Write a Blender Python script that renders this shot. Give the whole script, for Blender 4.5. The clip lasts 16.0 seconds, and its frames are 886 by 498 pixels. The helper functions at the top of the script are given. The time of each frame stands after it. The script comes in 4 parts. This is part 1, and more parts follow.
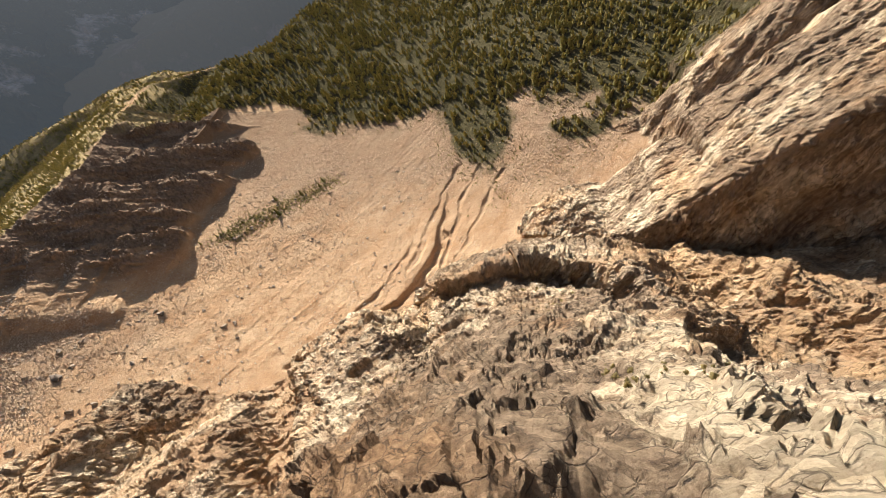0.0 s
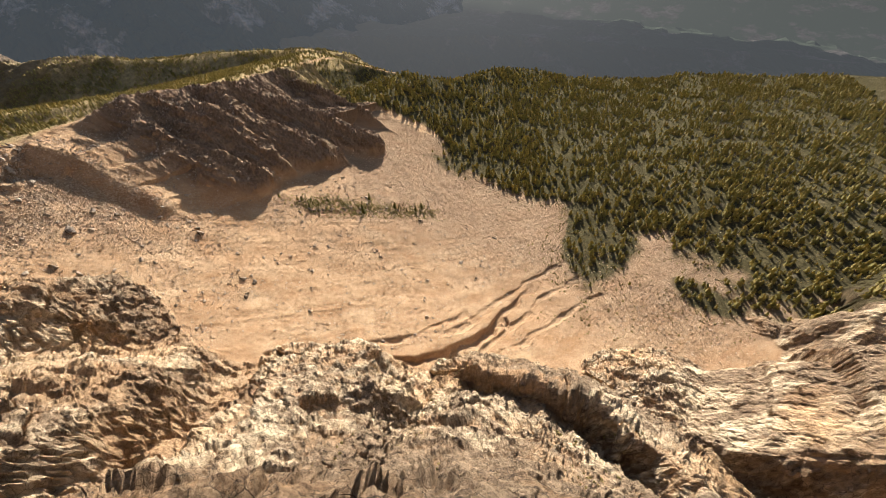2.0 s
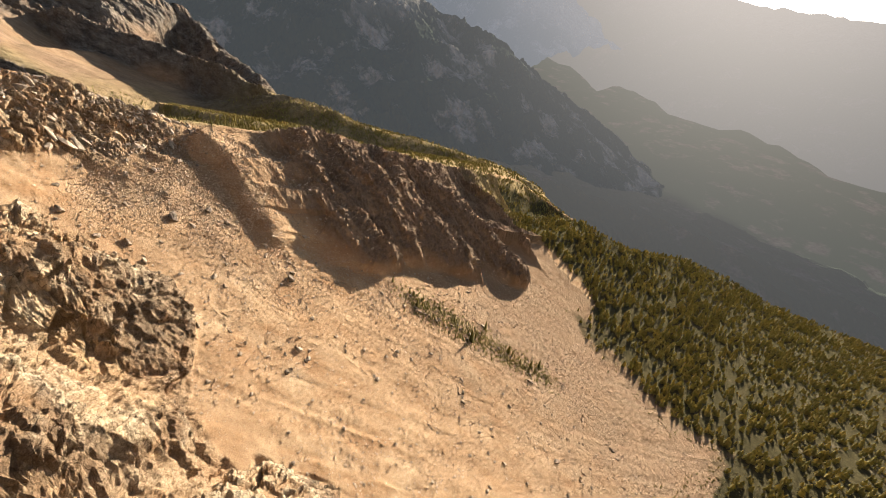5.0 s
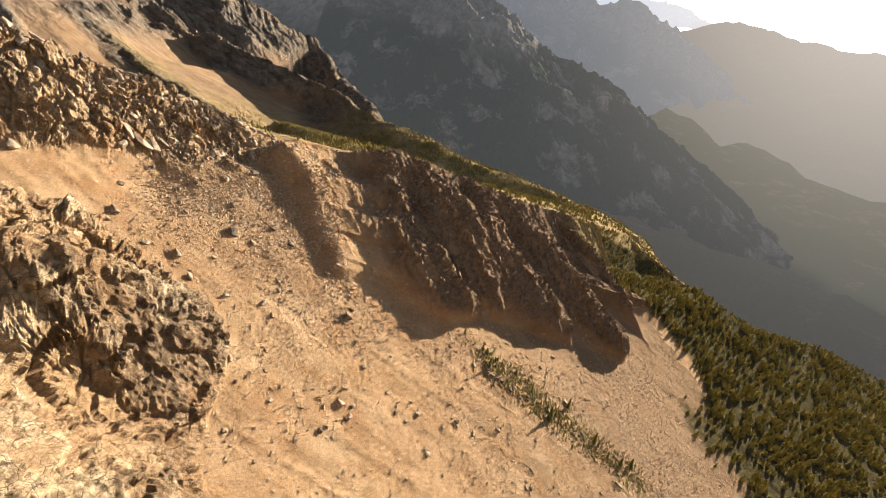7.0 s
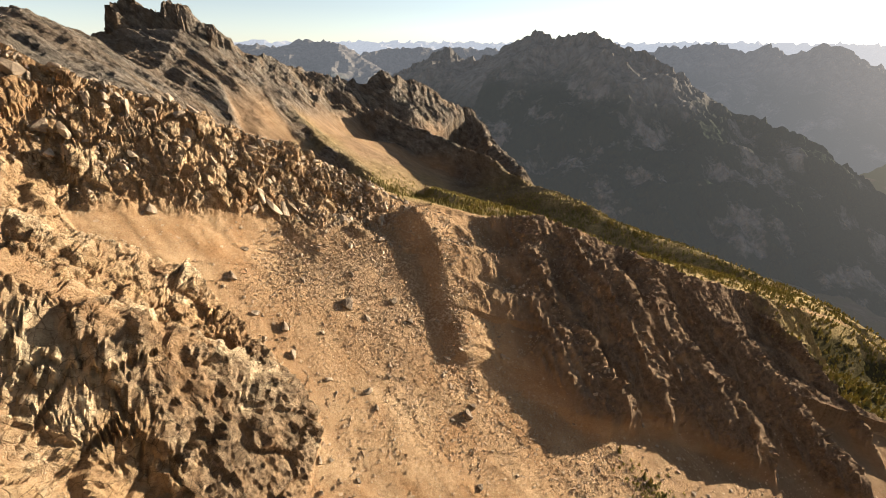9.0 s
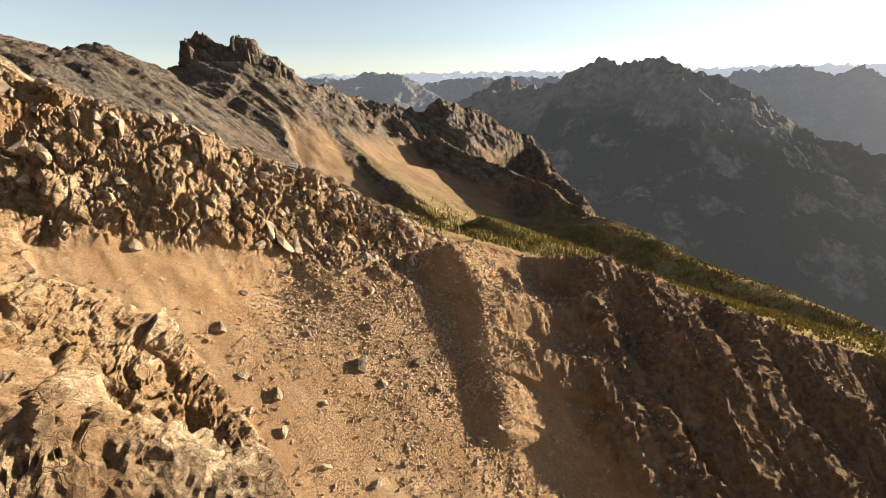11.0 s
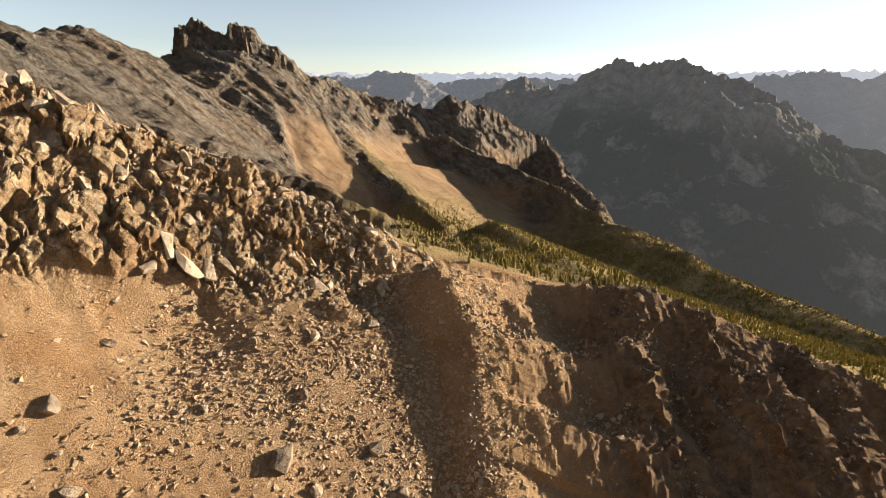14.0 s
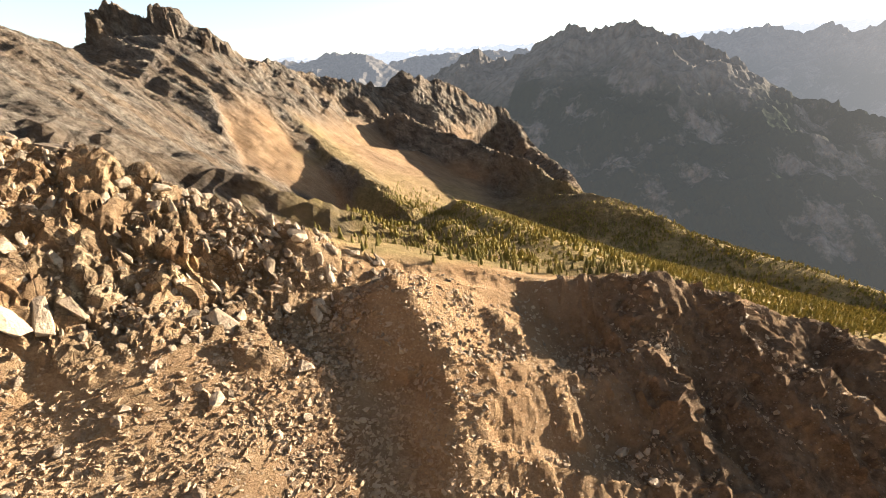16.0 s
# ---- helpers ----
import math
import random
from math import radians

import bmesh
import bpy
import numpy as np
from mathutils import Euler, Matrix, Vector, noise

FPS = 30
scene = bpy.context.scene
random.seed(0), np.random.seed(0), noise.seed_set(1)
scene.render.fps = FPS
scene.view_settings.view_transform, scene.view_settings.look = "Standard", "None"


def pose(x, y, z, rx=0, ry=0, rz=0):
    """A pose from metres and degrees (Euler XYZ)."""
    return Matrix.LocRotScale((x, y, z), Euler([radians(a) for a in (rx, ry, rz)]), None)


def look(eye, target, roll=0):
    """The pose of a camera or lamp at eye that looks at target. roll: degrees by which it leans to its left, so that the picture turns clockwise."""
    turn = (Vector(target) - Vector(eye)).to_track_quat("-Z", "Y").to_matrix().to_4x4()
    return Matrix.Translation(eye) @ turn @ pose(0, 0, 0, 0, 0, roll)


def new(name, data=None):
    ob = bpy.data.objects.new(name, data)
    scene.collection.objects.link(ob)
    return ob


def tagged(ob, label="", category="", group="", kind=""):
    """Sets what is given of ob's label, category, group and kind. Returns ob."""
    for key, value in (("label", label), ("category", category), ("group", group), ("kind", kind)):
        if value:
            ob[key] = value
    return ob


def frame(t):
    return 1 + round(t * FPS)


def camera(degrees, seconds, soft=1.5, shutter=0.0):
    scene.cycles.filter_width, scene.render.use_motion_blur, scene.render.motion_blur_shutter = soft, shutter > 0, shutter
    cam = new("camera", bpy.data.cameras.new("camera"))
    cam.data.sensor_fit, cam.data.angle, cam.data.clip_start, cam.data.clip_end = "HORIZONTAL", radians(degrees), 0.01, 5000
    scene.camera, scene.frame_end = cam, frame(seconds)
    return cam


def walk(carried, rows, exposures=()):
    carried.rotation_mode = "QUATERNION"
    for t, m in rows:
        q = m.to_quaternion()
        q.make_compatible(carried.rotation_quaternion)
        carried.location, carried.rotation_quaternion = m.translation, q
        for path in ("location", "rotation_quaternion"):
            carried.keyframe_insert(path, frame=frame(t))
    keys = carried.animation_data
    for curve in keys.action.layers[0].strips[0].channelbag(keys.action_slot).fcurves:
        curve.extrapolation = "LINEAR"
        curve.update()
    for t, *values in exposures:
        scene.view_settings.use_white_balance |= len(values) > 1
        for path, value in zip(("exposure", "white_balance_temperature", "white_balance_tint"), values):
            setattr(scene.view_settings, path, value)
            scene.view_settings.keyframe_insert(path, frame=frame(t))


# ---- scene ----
cam = camera(87.0, 16.0, soft=0.9)
METRES, EYE, TILT, LEAN, TURN = 250.0, 0.0, -63.78, 14.29, -99.49
ROWS = [
    (0.0, 0.0, 0.0, 0.0, 0.0, 0.0, -0.0),
    (0.5, 0.003, 0.0303, -0.0024, -0.32, -2.46, -4.65),
    (1.0, 0.0066, 0.0617, -0.0065, 1.17, -1.72, -12.91),
    (1.5, 0.0096, 0.0947, -0.0104, 3.82, 2.42, -22.38),
    (2.0, 0.0094, 0.1307, -0.0124, 7.24, 7.55, -31.69),
    (2.5, 0.0047, 0.1663, -0.0081, 10.28, 10.12, -39.07),
    (3.0, -0.004, 0.2015, -0.0025, 13.77, 10.63, -45.24),
    (3.5, -0.0162, 0.234, 0.0065, 16.69, 11.76, -50.9),
    (4.0, -0.0312, 0.2644, 0.0151, 18.6, 13.49, -55.17),
    (6.5, -0.1282, 0.3955, 0.0513, 32.16, 5.7, -66.58),
    (7.0, -0.1511, 0.4175, 0.056, 46.56, -5.05, -68.47),
    (7.5, -0.1752, 0.4378, 0.0596, 63.62, -18.65, -68.41),
    (8.0, -0.2001, 0.4565, 0.062, 77.57, -29.79, -66.72),
    (8.5, -0.2255, 0.4743, 0.0634, 85.1, -34.83, -65.32),
    (9.0, -0.2519, 0.4905, 0.0644, 91.57, -38.99, -64.03),
    (9.5, -0.2784, 0.5053, 0.0643, 97.8, -43.0, -62.61),
    (12.0, -0.4093, 0.5664, 0.0505, 105.31, -47.75, -59.97),
    (12.5, -0.4345, 0.578, 0.0455, 105.61, -48.06, -59.87),
    (13.0, -0.4593, 0.5898, 0.0399, 106.79, -49.21, -60.11),
    (13.5, -0.4842, 0.6013, 0.0339, 107.71, -50.02, -60.32),
    (14.0, -0.5091, 0.6126, 0.0274, 108.57, -50.54, -60.29),
    (14.5, -0.5339, 0.6238, 0.0205, 109.11, -50.98, -60.27),
    (15.0, -0.5587, 0.6345, 0.0133, 107.63, -49.74, -59.94),
    (15.5, -0.5836, 0.6453, 0.0061, 101.85, -45.98, -59.34),
    (16.0, -0.6082, 0.6567, -0.0012, 96.02, -42.03, -59.48),
]
walk(cam, [(t, pose(0, 0, EYE, TILT, LEAN, TURN) @ pose(METRES * x, METRES * y, METRES * z, 90 + pitch, roll, yaw)) for t, x, y, z, yaw, pitch, roll in ROWS], [(0.0, 1.92, 5400, 10), (4.0, 2.03, 5750, 10), (7.0, 1.93, 6150, 10), (9.5, 1.72, 6350, 10), (14.5, 1.65, 6350, 10), (15.5, 2.02, 6300, 10), (16.0, 2.32, 6250, 10)])

# world: late-day sky and one low, warm sun
SUN_AZ, SUN_EL = 70.0, 9.0
sky_world = bpy.data.worlds.new("sky_world")
scene.world = sky_world
sky_world.use_nodes = True
wn = sky_world.node_tree.nodes
wn.clear()
sky = wn.new("ShaderNodeTexSky")
sky.sky_type = "NISHITA"
sky.sun_disc = False
sky.sun_elevation, sky.sun_rotation = radians(SUN_EL), radians(SUN_AZ)
sky.altitude, sky.air_density, sky.dust_density, sky.ozone_density = 2200, 1.0, 0.35, 1.5
wbg = wn.new("ShaderNodeBackground")
wbg.inputs["Strength"].default_value = 0.06
wout = wn.new("ShaderNodeOutputWorld")
haze = wn.new("ShaderNodeHueSaturation")
haze.inputs["Saturation"].default_value = 0.5
sky_world.node_tree.links.new(sky.outputs[0], haze.inputs["Color"])
sky_world.node_tree.links.new(haze.outputs[0], wbg.inputs[0])
sky_world.node_tree.links.new(wbg.outputs[0], wout.inputs[0])
sun_data = bpy.data.lights.new("sun", "SUN")
sun_data.energy, sun_data.angle, sun_data.color = 5.0, radians(0.6), (1.0, 0.88, 0.71)
sun_lamp = new("sun", sun_data)
sun_way = Vector((math.sin(radians(SUN_AZ)) * math.cos(radians(SUN_EL)), math.cos(radians(SUN_AZ)) * math.cos(radians(SUN_EL)), math.sin(radians(SUN_EL))))
sun_lamp.matrix_world = look(sun_way * 800, (0, 0, 0))


# ---- materials ----
GRAIN_ALONG = Vector((0.25, -0.6, 0.76)).normalized()
GRAIN_SIDE = GRAIN_ALONG.cross(Vector((0, 0, 1))).normalized()
DIP = ((0.45, 0.89, 0.0), (0.5, -0.25, 0.83), (0.74, -0.37, -0.56))
FALL = ((0.6, 0.8, 0.0), (0.0, 0.0, 1.0), (0.8, -0.6, 0.0))
GRAIN = (GRAIN_SIDE, GRAIN_ALONG.cross(GRAIN_SIDE), GRAIN_ALONG)


class Nodes:
    """Short hand for a procedural node material."""

    def __init__(self, name, rough=0.9, spec=0.2):
        self.mat = bpy.data.materials.new(name)
        self.mat.use_nodes = True
        self.t = self.mat.node_tree
        self.b = self.t.nodes["Principled BSDF"]
        self.b.inputs["Roughness"].default_value = rough
        self.b.inputs["Specular IOR Level"].default_value = spec
        self.geo = self.t.nodes.new("ShaderNodeTexCoord").outputs["Object"]

    def link(self, a, b):
        self.t.links.new(a, b)

    def stretch(self, sx, sy, sz, rot=(0, 0, 0)):
        m = self.t.nodes.new("ShaderNodeMapping")
        m.inputs["Scale"].default_value = (sx, sy, sz)
        m.inputs["Rotation"].default_value = [radians(a) for a in rot]
        self.link(self.geo, m.inputs[0])
        return m.outputs[0]

    def noise(self, scale, detail=6, rough=0.6, at=None, lo=0.3, hi=0.7):
        n = self.t.nodes.new("ShaderNodeTexNoise")
        n.inputs["Scale"].default_value, n.inputs["Detail"].default_value, n.inputs["Roughness"].default_value = scale, detail, rough
        self.link(at or self.geo, n.inputs["Vector"])
        return self.ramp(n.outputs["Fac"], lo, hi)

    def voronoi(self, scale, feature="F1", out="Distance", at=None, lo=0.0, hi=1.0):
        n = self.t.nodes.new("ShaderNodeTexVoronoi")
        n.feature = feature
        n.inputs["Scale"].default_value = scale
        self.link(at or self.geo, n.inputs["Vector"])
        return self.ramp(n.outputs[out], lo, hi)

    def ramp(self, fac, lo, hi, a=0.0, b=1.0):
        r = self.t.nodes.new("ShaderNodeMapRange")
        r.inputs["From Min"].default_value, r.inputs["From Max"].default_value = lo, hi
        r.inputs["To Min"].default_value, r.inputs["To Max"].default_value = a, b
        self.link(fac, r.inputs["Value"])
        return r.outputs[0]

    def math(self, op, a, b=None):
        m = self.t.nodes.new("ShaderNodeMath")
        m.operation = op
        for i, v in enumerate((a, b)):
            if v is None:
                continue
            if isinstance(v, (int, float)):
                m.inputs[i].default_value = v
            else:
                self.link(v, m.inputs[i])
        return m.outputs[0]

    def mix(self, fac, a, b, mode="MIX"):
        m = self.t.nodes.new("ShaderNodeMix")
        m.data_type, m.blend_type = "RGBA", mode
        ins = [s for s in m.inputs if s.enabled]
        for sock, v in zip(ins, (fac, a, b)):
            if isinstance(v, (int, float)):
                sock.default_value = v
            elif isinstance(v, tuple):
                sock.default_value = (*v, 1)
            else:
                self.link(v, sock)
        return [o for o in m.outputs if o.enabled][0]

    def foliated(self, thin, axes=None):
        """Object space with its third axis along the rock's grain (or other axes), drawn out along it."""
        c = self.t.nodes.new("ShaderNodeCombineXYZ")
        for i, (axis, k) in enumerate(zip(axes or GRAIN, (1.0, 1.0, thin))):
            d = self.t.nodes.new("ShaderNodeVectorMath")
            d.operation = "DOT_PRODUCT"
            self.link(self.geo, d.inputs[0])
            d.inputs[1].default_value = [a * k for a in axis]
            self.link(d.outputs["Value"], c.inputs[i])
        return c.outputs[0]

    def attr(self, name):
        a = self.t.nodes.new("ShaderNodeAttribute")
        a.attribute_name = name
        return a.outputs["Fac"]

    def island(self):
        return self.t.nodes.new("ShaderNodeNewGeometry").outputs["Random Per Island"]

    def own(self):
        return self.t.nodes.new("ShaderNodeObjectInfo").outputs["Random"]

    def colour(self, c):
        self.link(c, self.b.inputs["Base Color"])

    def bump(self, height, strength=0.6, distance=0.2):
        n = self.t.nodes.new("ShaderNodeBump")
        n.inputs["Strength"].default_value, n.inputs["Distance"].default_value = strength, distance
        self.link(height, n.inputs["Height"])
        self.link(n.outputs[0], self.b.inputs["Normal"])


def ground_material():
    m = Nodes("mountain_ground", 1.0, 0.0)
    # orange-tan debris, with paler and redder streaks running down the fall line
    fall = m.foliated(0.22, FALL)
    scree = m.mix(m.noise(0.09, 8, 0.66, fall, 0.36, 0.64), (0.32, 0.187, 0.093), (0.46, 0.317, 0.183))
    scree = m.mix(m.math("MULTIPLY", m.noise(0.018, 6, 0.6, None, 0.45, 0.62), 0.6), scree, (0.38, 0.24, 0.13))
    scree = m.mix(m.math("MULTIPLY", m.noise(0.6, 8, 0.78, None, 0.46, 0.7), 0.6), scree, (0.22, 0.135, 0.078))
    # small stones bedded in it, each of its own shade
    pebble = m.voronoi(1.3, "F1", "Distance", None, 0.14, 0.26)
    shade = m.voronoi(1.3, "F1", "Color")
    some = m.noise(0.05, 6, 0.75, fall, 0.42, 0.56)
    bed = m.math("MULTIPLY", m.math("SUBTRACT", 1.0, pebble), some)
    scree = m.mix(m.math("MULTIPLY", bed, 0.75), scree, m.mix(shade, (0.17, 0.12, 0.08), (0.58, 0.47, 0.34)))
    old = m.mix(m.noise(0.35, 9, 0.75, m.foliated(0.06, DIP), 0.36, 0.64), (0.125, 0.085, 0.055), (0.30, 0.205, 0.135))
    scree = m.mix(m.attr("grey"), scree, m.mix(m.noise(0.035, 6, 0.65, m.foliated(0.2, DIP), 0.36, 0.62), m.mix(0.35, scree, old), m.mix(0.8, scree, old)))
    # rock: dark weathered crust over pale fresh stone, drawn out along its grain
    grain = m.foliated(0.16)
    crust = m.mix(m.noise(0.5, 10, 0.78, grain), (0.115, 0.082, 0.057), (0.41, 0.308, 0.205))
    fresh = m.mix(m.noise(0.4, 8, 0.7, grain), (0.42, 0.325, 0.21), (0.70, 0.58, 0.41))
    patch = m.math("ADD", m.attr("fresh"), m.math("MULTIPLY", m.noise(0.3, 10, 0.78, grain, 0.34, 0.66), 0.7))
    rock = m.mix(m.ramp(patch, 0.55, 0.85), crust, fresh)
    rust = m.noise(0.03, 6, 0.62, None, 0.5, 0.64)
    rock = m.mix(m.math("MULTIPLY", rust, 0.5), rock, (1.0, 0.74, 0.48), "MULTIPLY")
    crack = m.noise(0.75, 9, 0.72, m.foliated(0.3), 0.32, 0.43)
    bent = m.t.nodes.new("ShaderNodeVectorMath")
    bent.operation = "ADD"
    wob = m.t.nodes.new("ShaderNodeTexNoise")
    wob.inputs["Scale"].default_value, wob.inputs["Detail"].default_value = 0.5, 5
    m.link(m.geo, wob.inputs["Vector"])
    m.link(wob.outputs["Color"], bent.inputs[0])
    m.link(m.foliated(0.55), bent.inputs[1])
    split = m.voronoi(0.42, "DISTANCE_TO_EDGE", "Distance", bent.outputs[0], 0.0, 0.035)
    small = m.voronoi(1.25, "DISTANCE_TO_EDGE", "Distance", bent.outputs[0], 0.0, 0.045)
    split = m.math("MULTIPLY", split, m.math("MAXIMUM", small, m.noise(0.5, 4, 0.6, None, 0.40, 0.48)))
    split = m.math("MAXIMUM", split, m.noise(0.3, 4, 0.6, None, 0.52, 0.58))
    crack = m.math("MULTIPLY", crack, m.math("ADD", m.math("MULTIPLY", split, 0.7), 0.3))
    speck = m.noise(3.0, 8, 0.85, None, 0.36, 0.64)
    rock = m.mix(0.5, rock, m.mix(speck, (0.10, 0.08, 0.06), (0.55, 0.46, 0.34)), "SOFT_LIGHT")
    # angular facets, each of a slightly different tone
    broken = m.t.nodes.new("ShaderNodeVectorMath")
    broken.operation = "ADD"
    m.link(wob.outputs["Color"], broken.inputs[0])
    m.link(m.foliated(0.45), broken.inputs[1])
    tone = m.voronoi(0.85, "F1", "Color", broken.outputs[0])
    rock = m.mix(0.65, rock, m.mix(m.ramp(tone, 0.2, 0.8), (0.62, 0.61, 0.60), (1.3, 1.29, 1.27)), "MULTIPLY")
    stain = m.mix(m.noise(0.5, 8, 0.75, grain, 0.34, 0.66), (0.24, 0.135, 0.06), (0.52, 0.345, 0.175))
    rock = m.mix(m.math("MULTIPLY", m.attr("rust"), m.noise(0.11, 7, 0.7, None, 0.36, 0.56)), rock, stain)
    rock = m.mix(crack, (0.055, 0.042, 0.032), rock)
    grit = m.noise(2.6, 7, 0.85, None, 0.34, 0.66)
    scree = m.mix(0.6, scree, m.mix(grit, (0.12, 0.10, 0.08), (0.80, 0.78, 0.74)), "SOFT_LIGHT")
    # the old slopes to the north: grey, streaked down the dip, dusted with orange
    slab = m.mix(m.noise(0.10, 10, 0.72, m.foliated(0.3, DIP), 0.34, 0.66), (0.055, 0.048, 0.041), (0.30, 0.255, 0.205))
    slab = m.mix(m.math("MULTIPLY", m.noise(0.022, 8, 0.7, m.foliated(0.3, DIP), 0.48, 0.6), 0.4), slab, (0.29, 0.195, 0.115))
    slab = m.mix(0.8, slab, m.mix(m.noise(0.45, 8, 0.85, m.foliated(0.5, DIP), 0.36, 0.64), (0.10, 0.09, 0.08), (0.85, 0.82, 0.78)), "SOFT_LIGHT")
    rock = m.mix(m.math("MULTIPLY", m.attr("soil"), 0.92), rock, scree)
    rock = m.mix(m.attr("grey"), rock, slab)
    base = m.mix(m.attr("rock"), scree, rock)
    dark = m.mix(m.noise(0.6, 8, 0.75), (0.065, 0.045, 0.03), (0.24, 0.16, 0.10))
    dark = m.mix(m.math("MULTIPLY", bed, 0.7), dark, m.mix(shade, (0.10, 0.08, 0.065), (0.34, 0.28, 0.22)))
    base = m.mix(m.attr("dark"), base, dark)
    turf = m.mix(m.noise(0.5, 9, 0.75), (0.026, 0.023, 0.011), (0.092, 0.072, 0.034))
    turf = m.mix(m.math("MULTIPLY", m.noise(0.06, 7, 0.72, None, 0.57, 0.64), 0.22), turf, (0.26, 0.20, 0.14))
    golden = m.mix(m.noise(0.12, 8, 0.72), (0.14, 0.105, 0.048), (0.38, 0.27, 0.125))
    turf = m.mix(m.attr("grass"), turf, golden)
    base = m.mix(m.attr("veg"), base, turf)
    m.colour(base)
    fine = m.math("ADD", m.noise(3.2, 8, 0.78), m.math("MULTIPLY", bed, 0.8))
    fine = m.math("ADD", fine, m.math("MULTIPLY", m.math("MULTIPLY", m.noise(0.16, 9, 0.75, m.foliated(0.4, DIP)), 14.0), m.math("MULTIPLY", m.attr("grey"), m.ramp(m.attr("rock"), 0.0, 1.0, 0.3, 1.0))))
    fine = m.math("ADD", fine, m.math("MULTIPLY", m.math("MULTIPLY", m.noise(0.9, 11, 0.8, grain), 1.3), m.attr("rock")))
    m.bump(m.math("ADD", fine, m.math("MULTIPLY", crack, m.math("MULTIPLY", m.attr("rock"), 1.8))), 1.0, 0.26)
    return m.mat


def far_material(name, haze_light, pale=1.0, glow=0.3):
    """Distant slopes with their haze painted on as emission of the given colour."""
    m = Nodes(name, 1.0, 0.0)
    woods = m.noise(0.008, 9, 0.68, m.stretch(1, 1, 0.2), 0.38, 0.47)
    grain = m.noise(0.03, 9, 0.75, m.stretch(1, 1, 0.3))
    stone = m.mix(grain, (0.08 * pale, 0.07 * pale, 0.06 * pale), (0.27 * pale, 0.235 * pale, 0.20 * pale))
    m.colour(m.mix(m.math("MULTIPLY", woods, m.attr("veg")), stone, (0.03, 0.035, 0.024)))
    # painted haze: emission of a colour set per range, brightening towards the sun
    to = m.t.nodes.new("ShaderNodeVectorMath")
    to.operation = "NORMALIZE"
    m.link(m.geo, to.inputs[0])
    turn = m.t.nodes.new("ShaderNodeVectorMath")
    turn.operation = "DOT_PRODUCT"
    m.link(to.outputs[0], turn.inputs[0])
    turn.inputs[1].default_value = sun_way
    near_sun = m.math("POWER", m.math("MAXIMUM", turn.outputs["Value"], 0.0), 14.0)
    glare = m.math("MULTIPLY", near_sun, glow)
    m.link(m.mix(m.math("MINIMUM", glare, 1.0), haze_light, (0.32, 0.268, 0.215)), m.b.inputs["Emission Color"])
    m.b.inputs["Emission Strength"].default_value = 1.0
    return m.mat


GROUND = ground_material()
# each range glows by its own painted haze colour, though nothing there is lit
FAR = far_material("hazed_massif_rock", (0.014, 0.0140, 0.0140), 0.8, 0.34)
# stone also darkened here, in place of the shade the valley lies in
VALLEY = far_material("hazed_valley_woods", (0.018, 0.0168, 0.0155), 0.3, 0.42)
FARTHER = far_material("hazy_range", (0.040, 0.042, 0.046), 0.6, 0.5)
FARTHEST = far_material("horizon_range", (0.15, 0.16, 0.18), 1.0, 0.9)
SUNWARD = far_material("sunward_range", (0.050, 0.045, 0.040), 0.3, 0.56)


# ---- landform ----
def hashed(ix, iy, iz, salt=0):
    h = (ix.astype(np.int64) * 374761393 + iy.astype(np.int64) * 668265263 + iz.astype(np.int64) * 2147483647 + salt * 974711) & 0xFFFFFFFF
    h = ((h ^ (h >> 13)) * 1274126177) & 0xFFFFFFFF
    h = ((h ^ (h >> 16)) * 2246822519) & 0xFFFFFFFF
    return ((h ^ (h >> 15)) & 0xFFFF) / 65535.0


def value_noise(x, y, z, salt=0):
    ix, iy, iz = np.floor(x), np.floor(y), np.floor(z)
    fx, fy, fz = [f * f * (3 - 2 * f) for f in (x - ix, y - iy, z - iz)]
    out = 0
    for cx in (0, 1):
        for cy in (0, 1):
            for cz in (0, 1):
                w = (fx if cx else 1 - fx) * (fy if cy else 1 - fy) * (fz if cz else 1 - fz)
                out = out + w * hashed(ix + cx, iy + cy, iz + cz, salt)
    return out * 2 - 1


def fractal(x, y, z, size, octaves=4, gain=0.5, salt=0, ridged=False):
    total, amp, f = 0, 1.0, 1.0 / size
    for o in range(octaves):
        n = value_noise(x * f + 13.7 * o, y * f - 7.1 * o, z * f + 3.3 * o, salt + o)
        total = total + amp * (1 - 2 * np.abs(n) if ridged else n)
        amp, f = amp * gain, f * 2.03
    return total


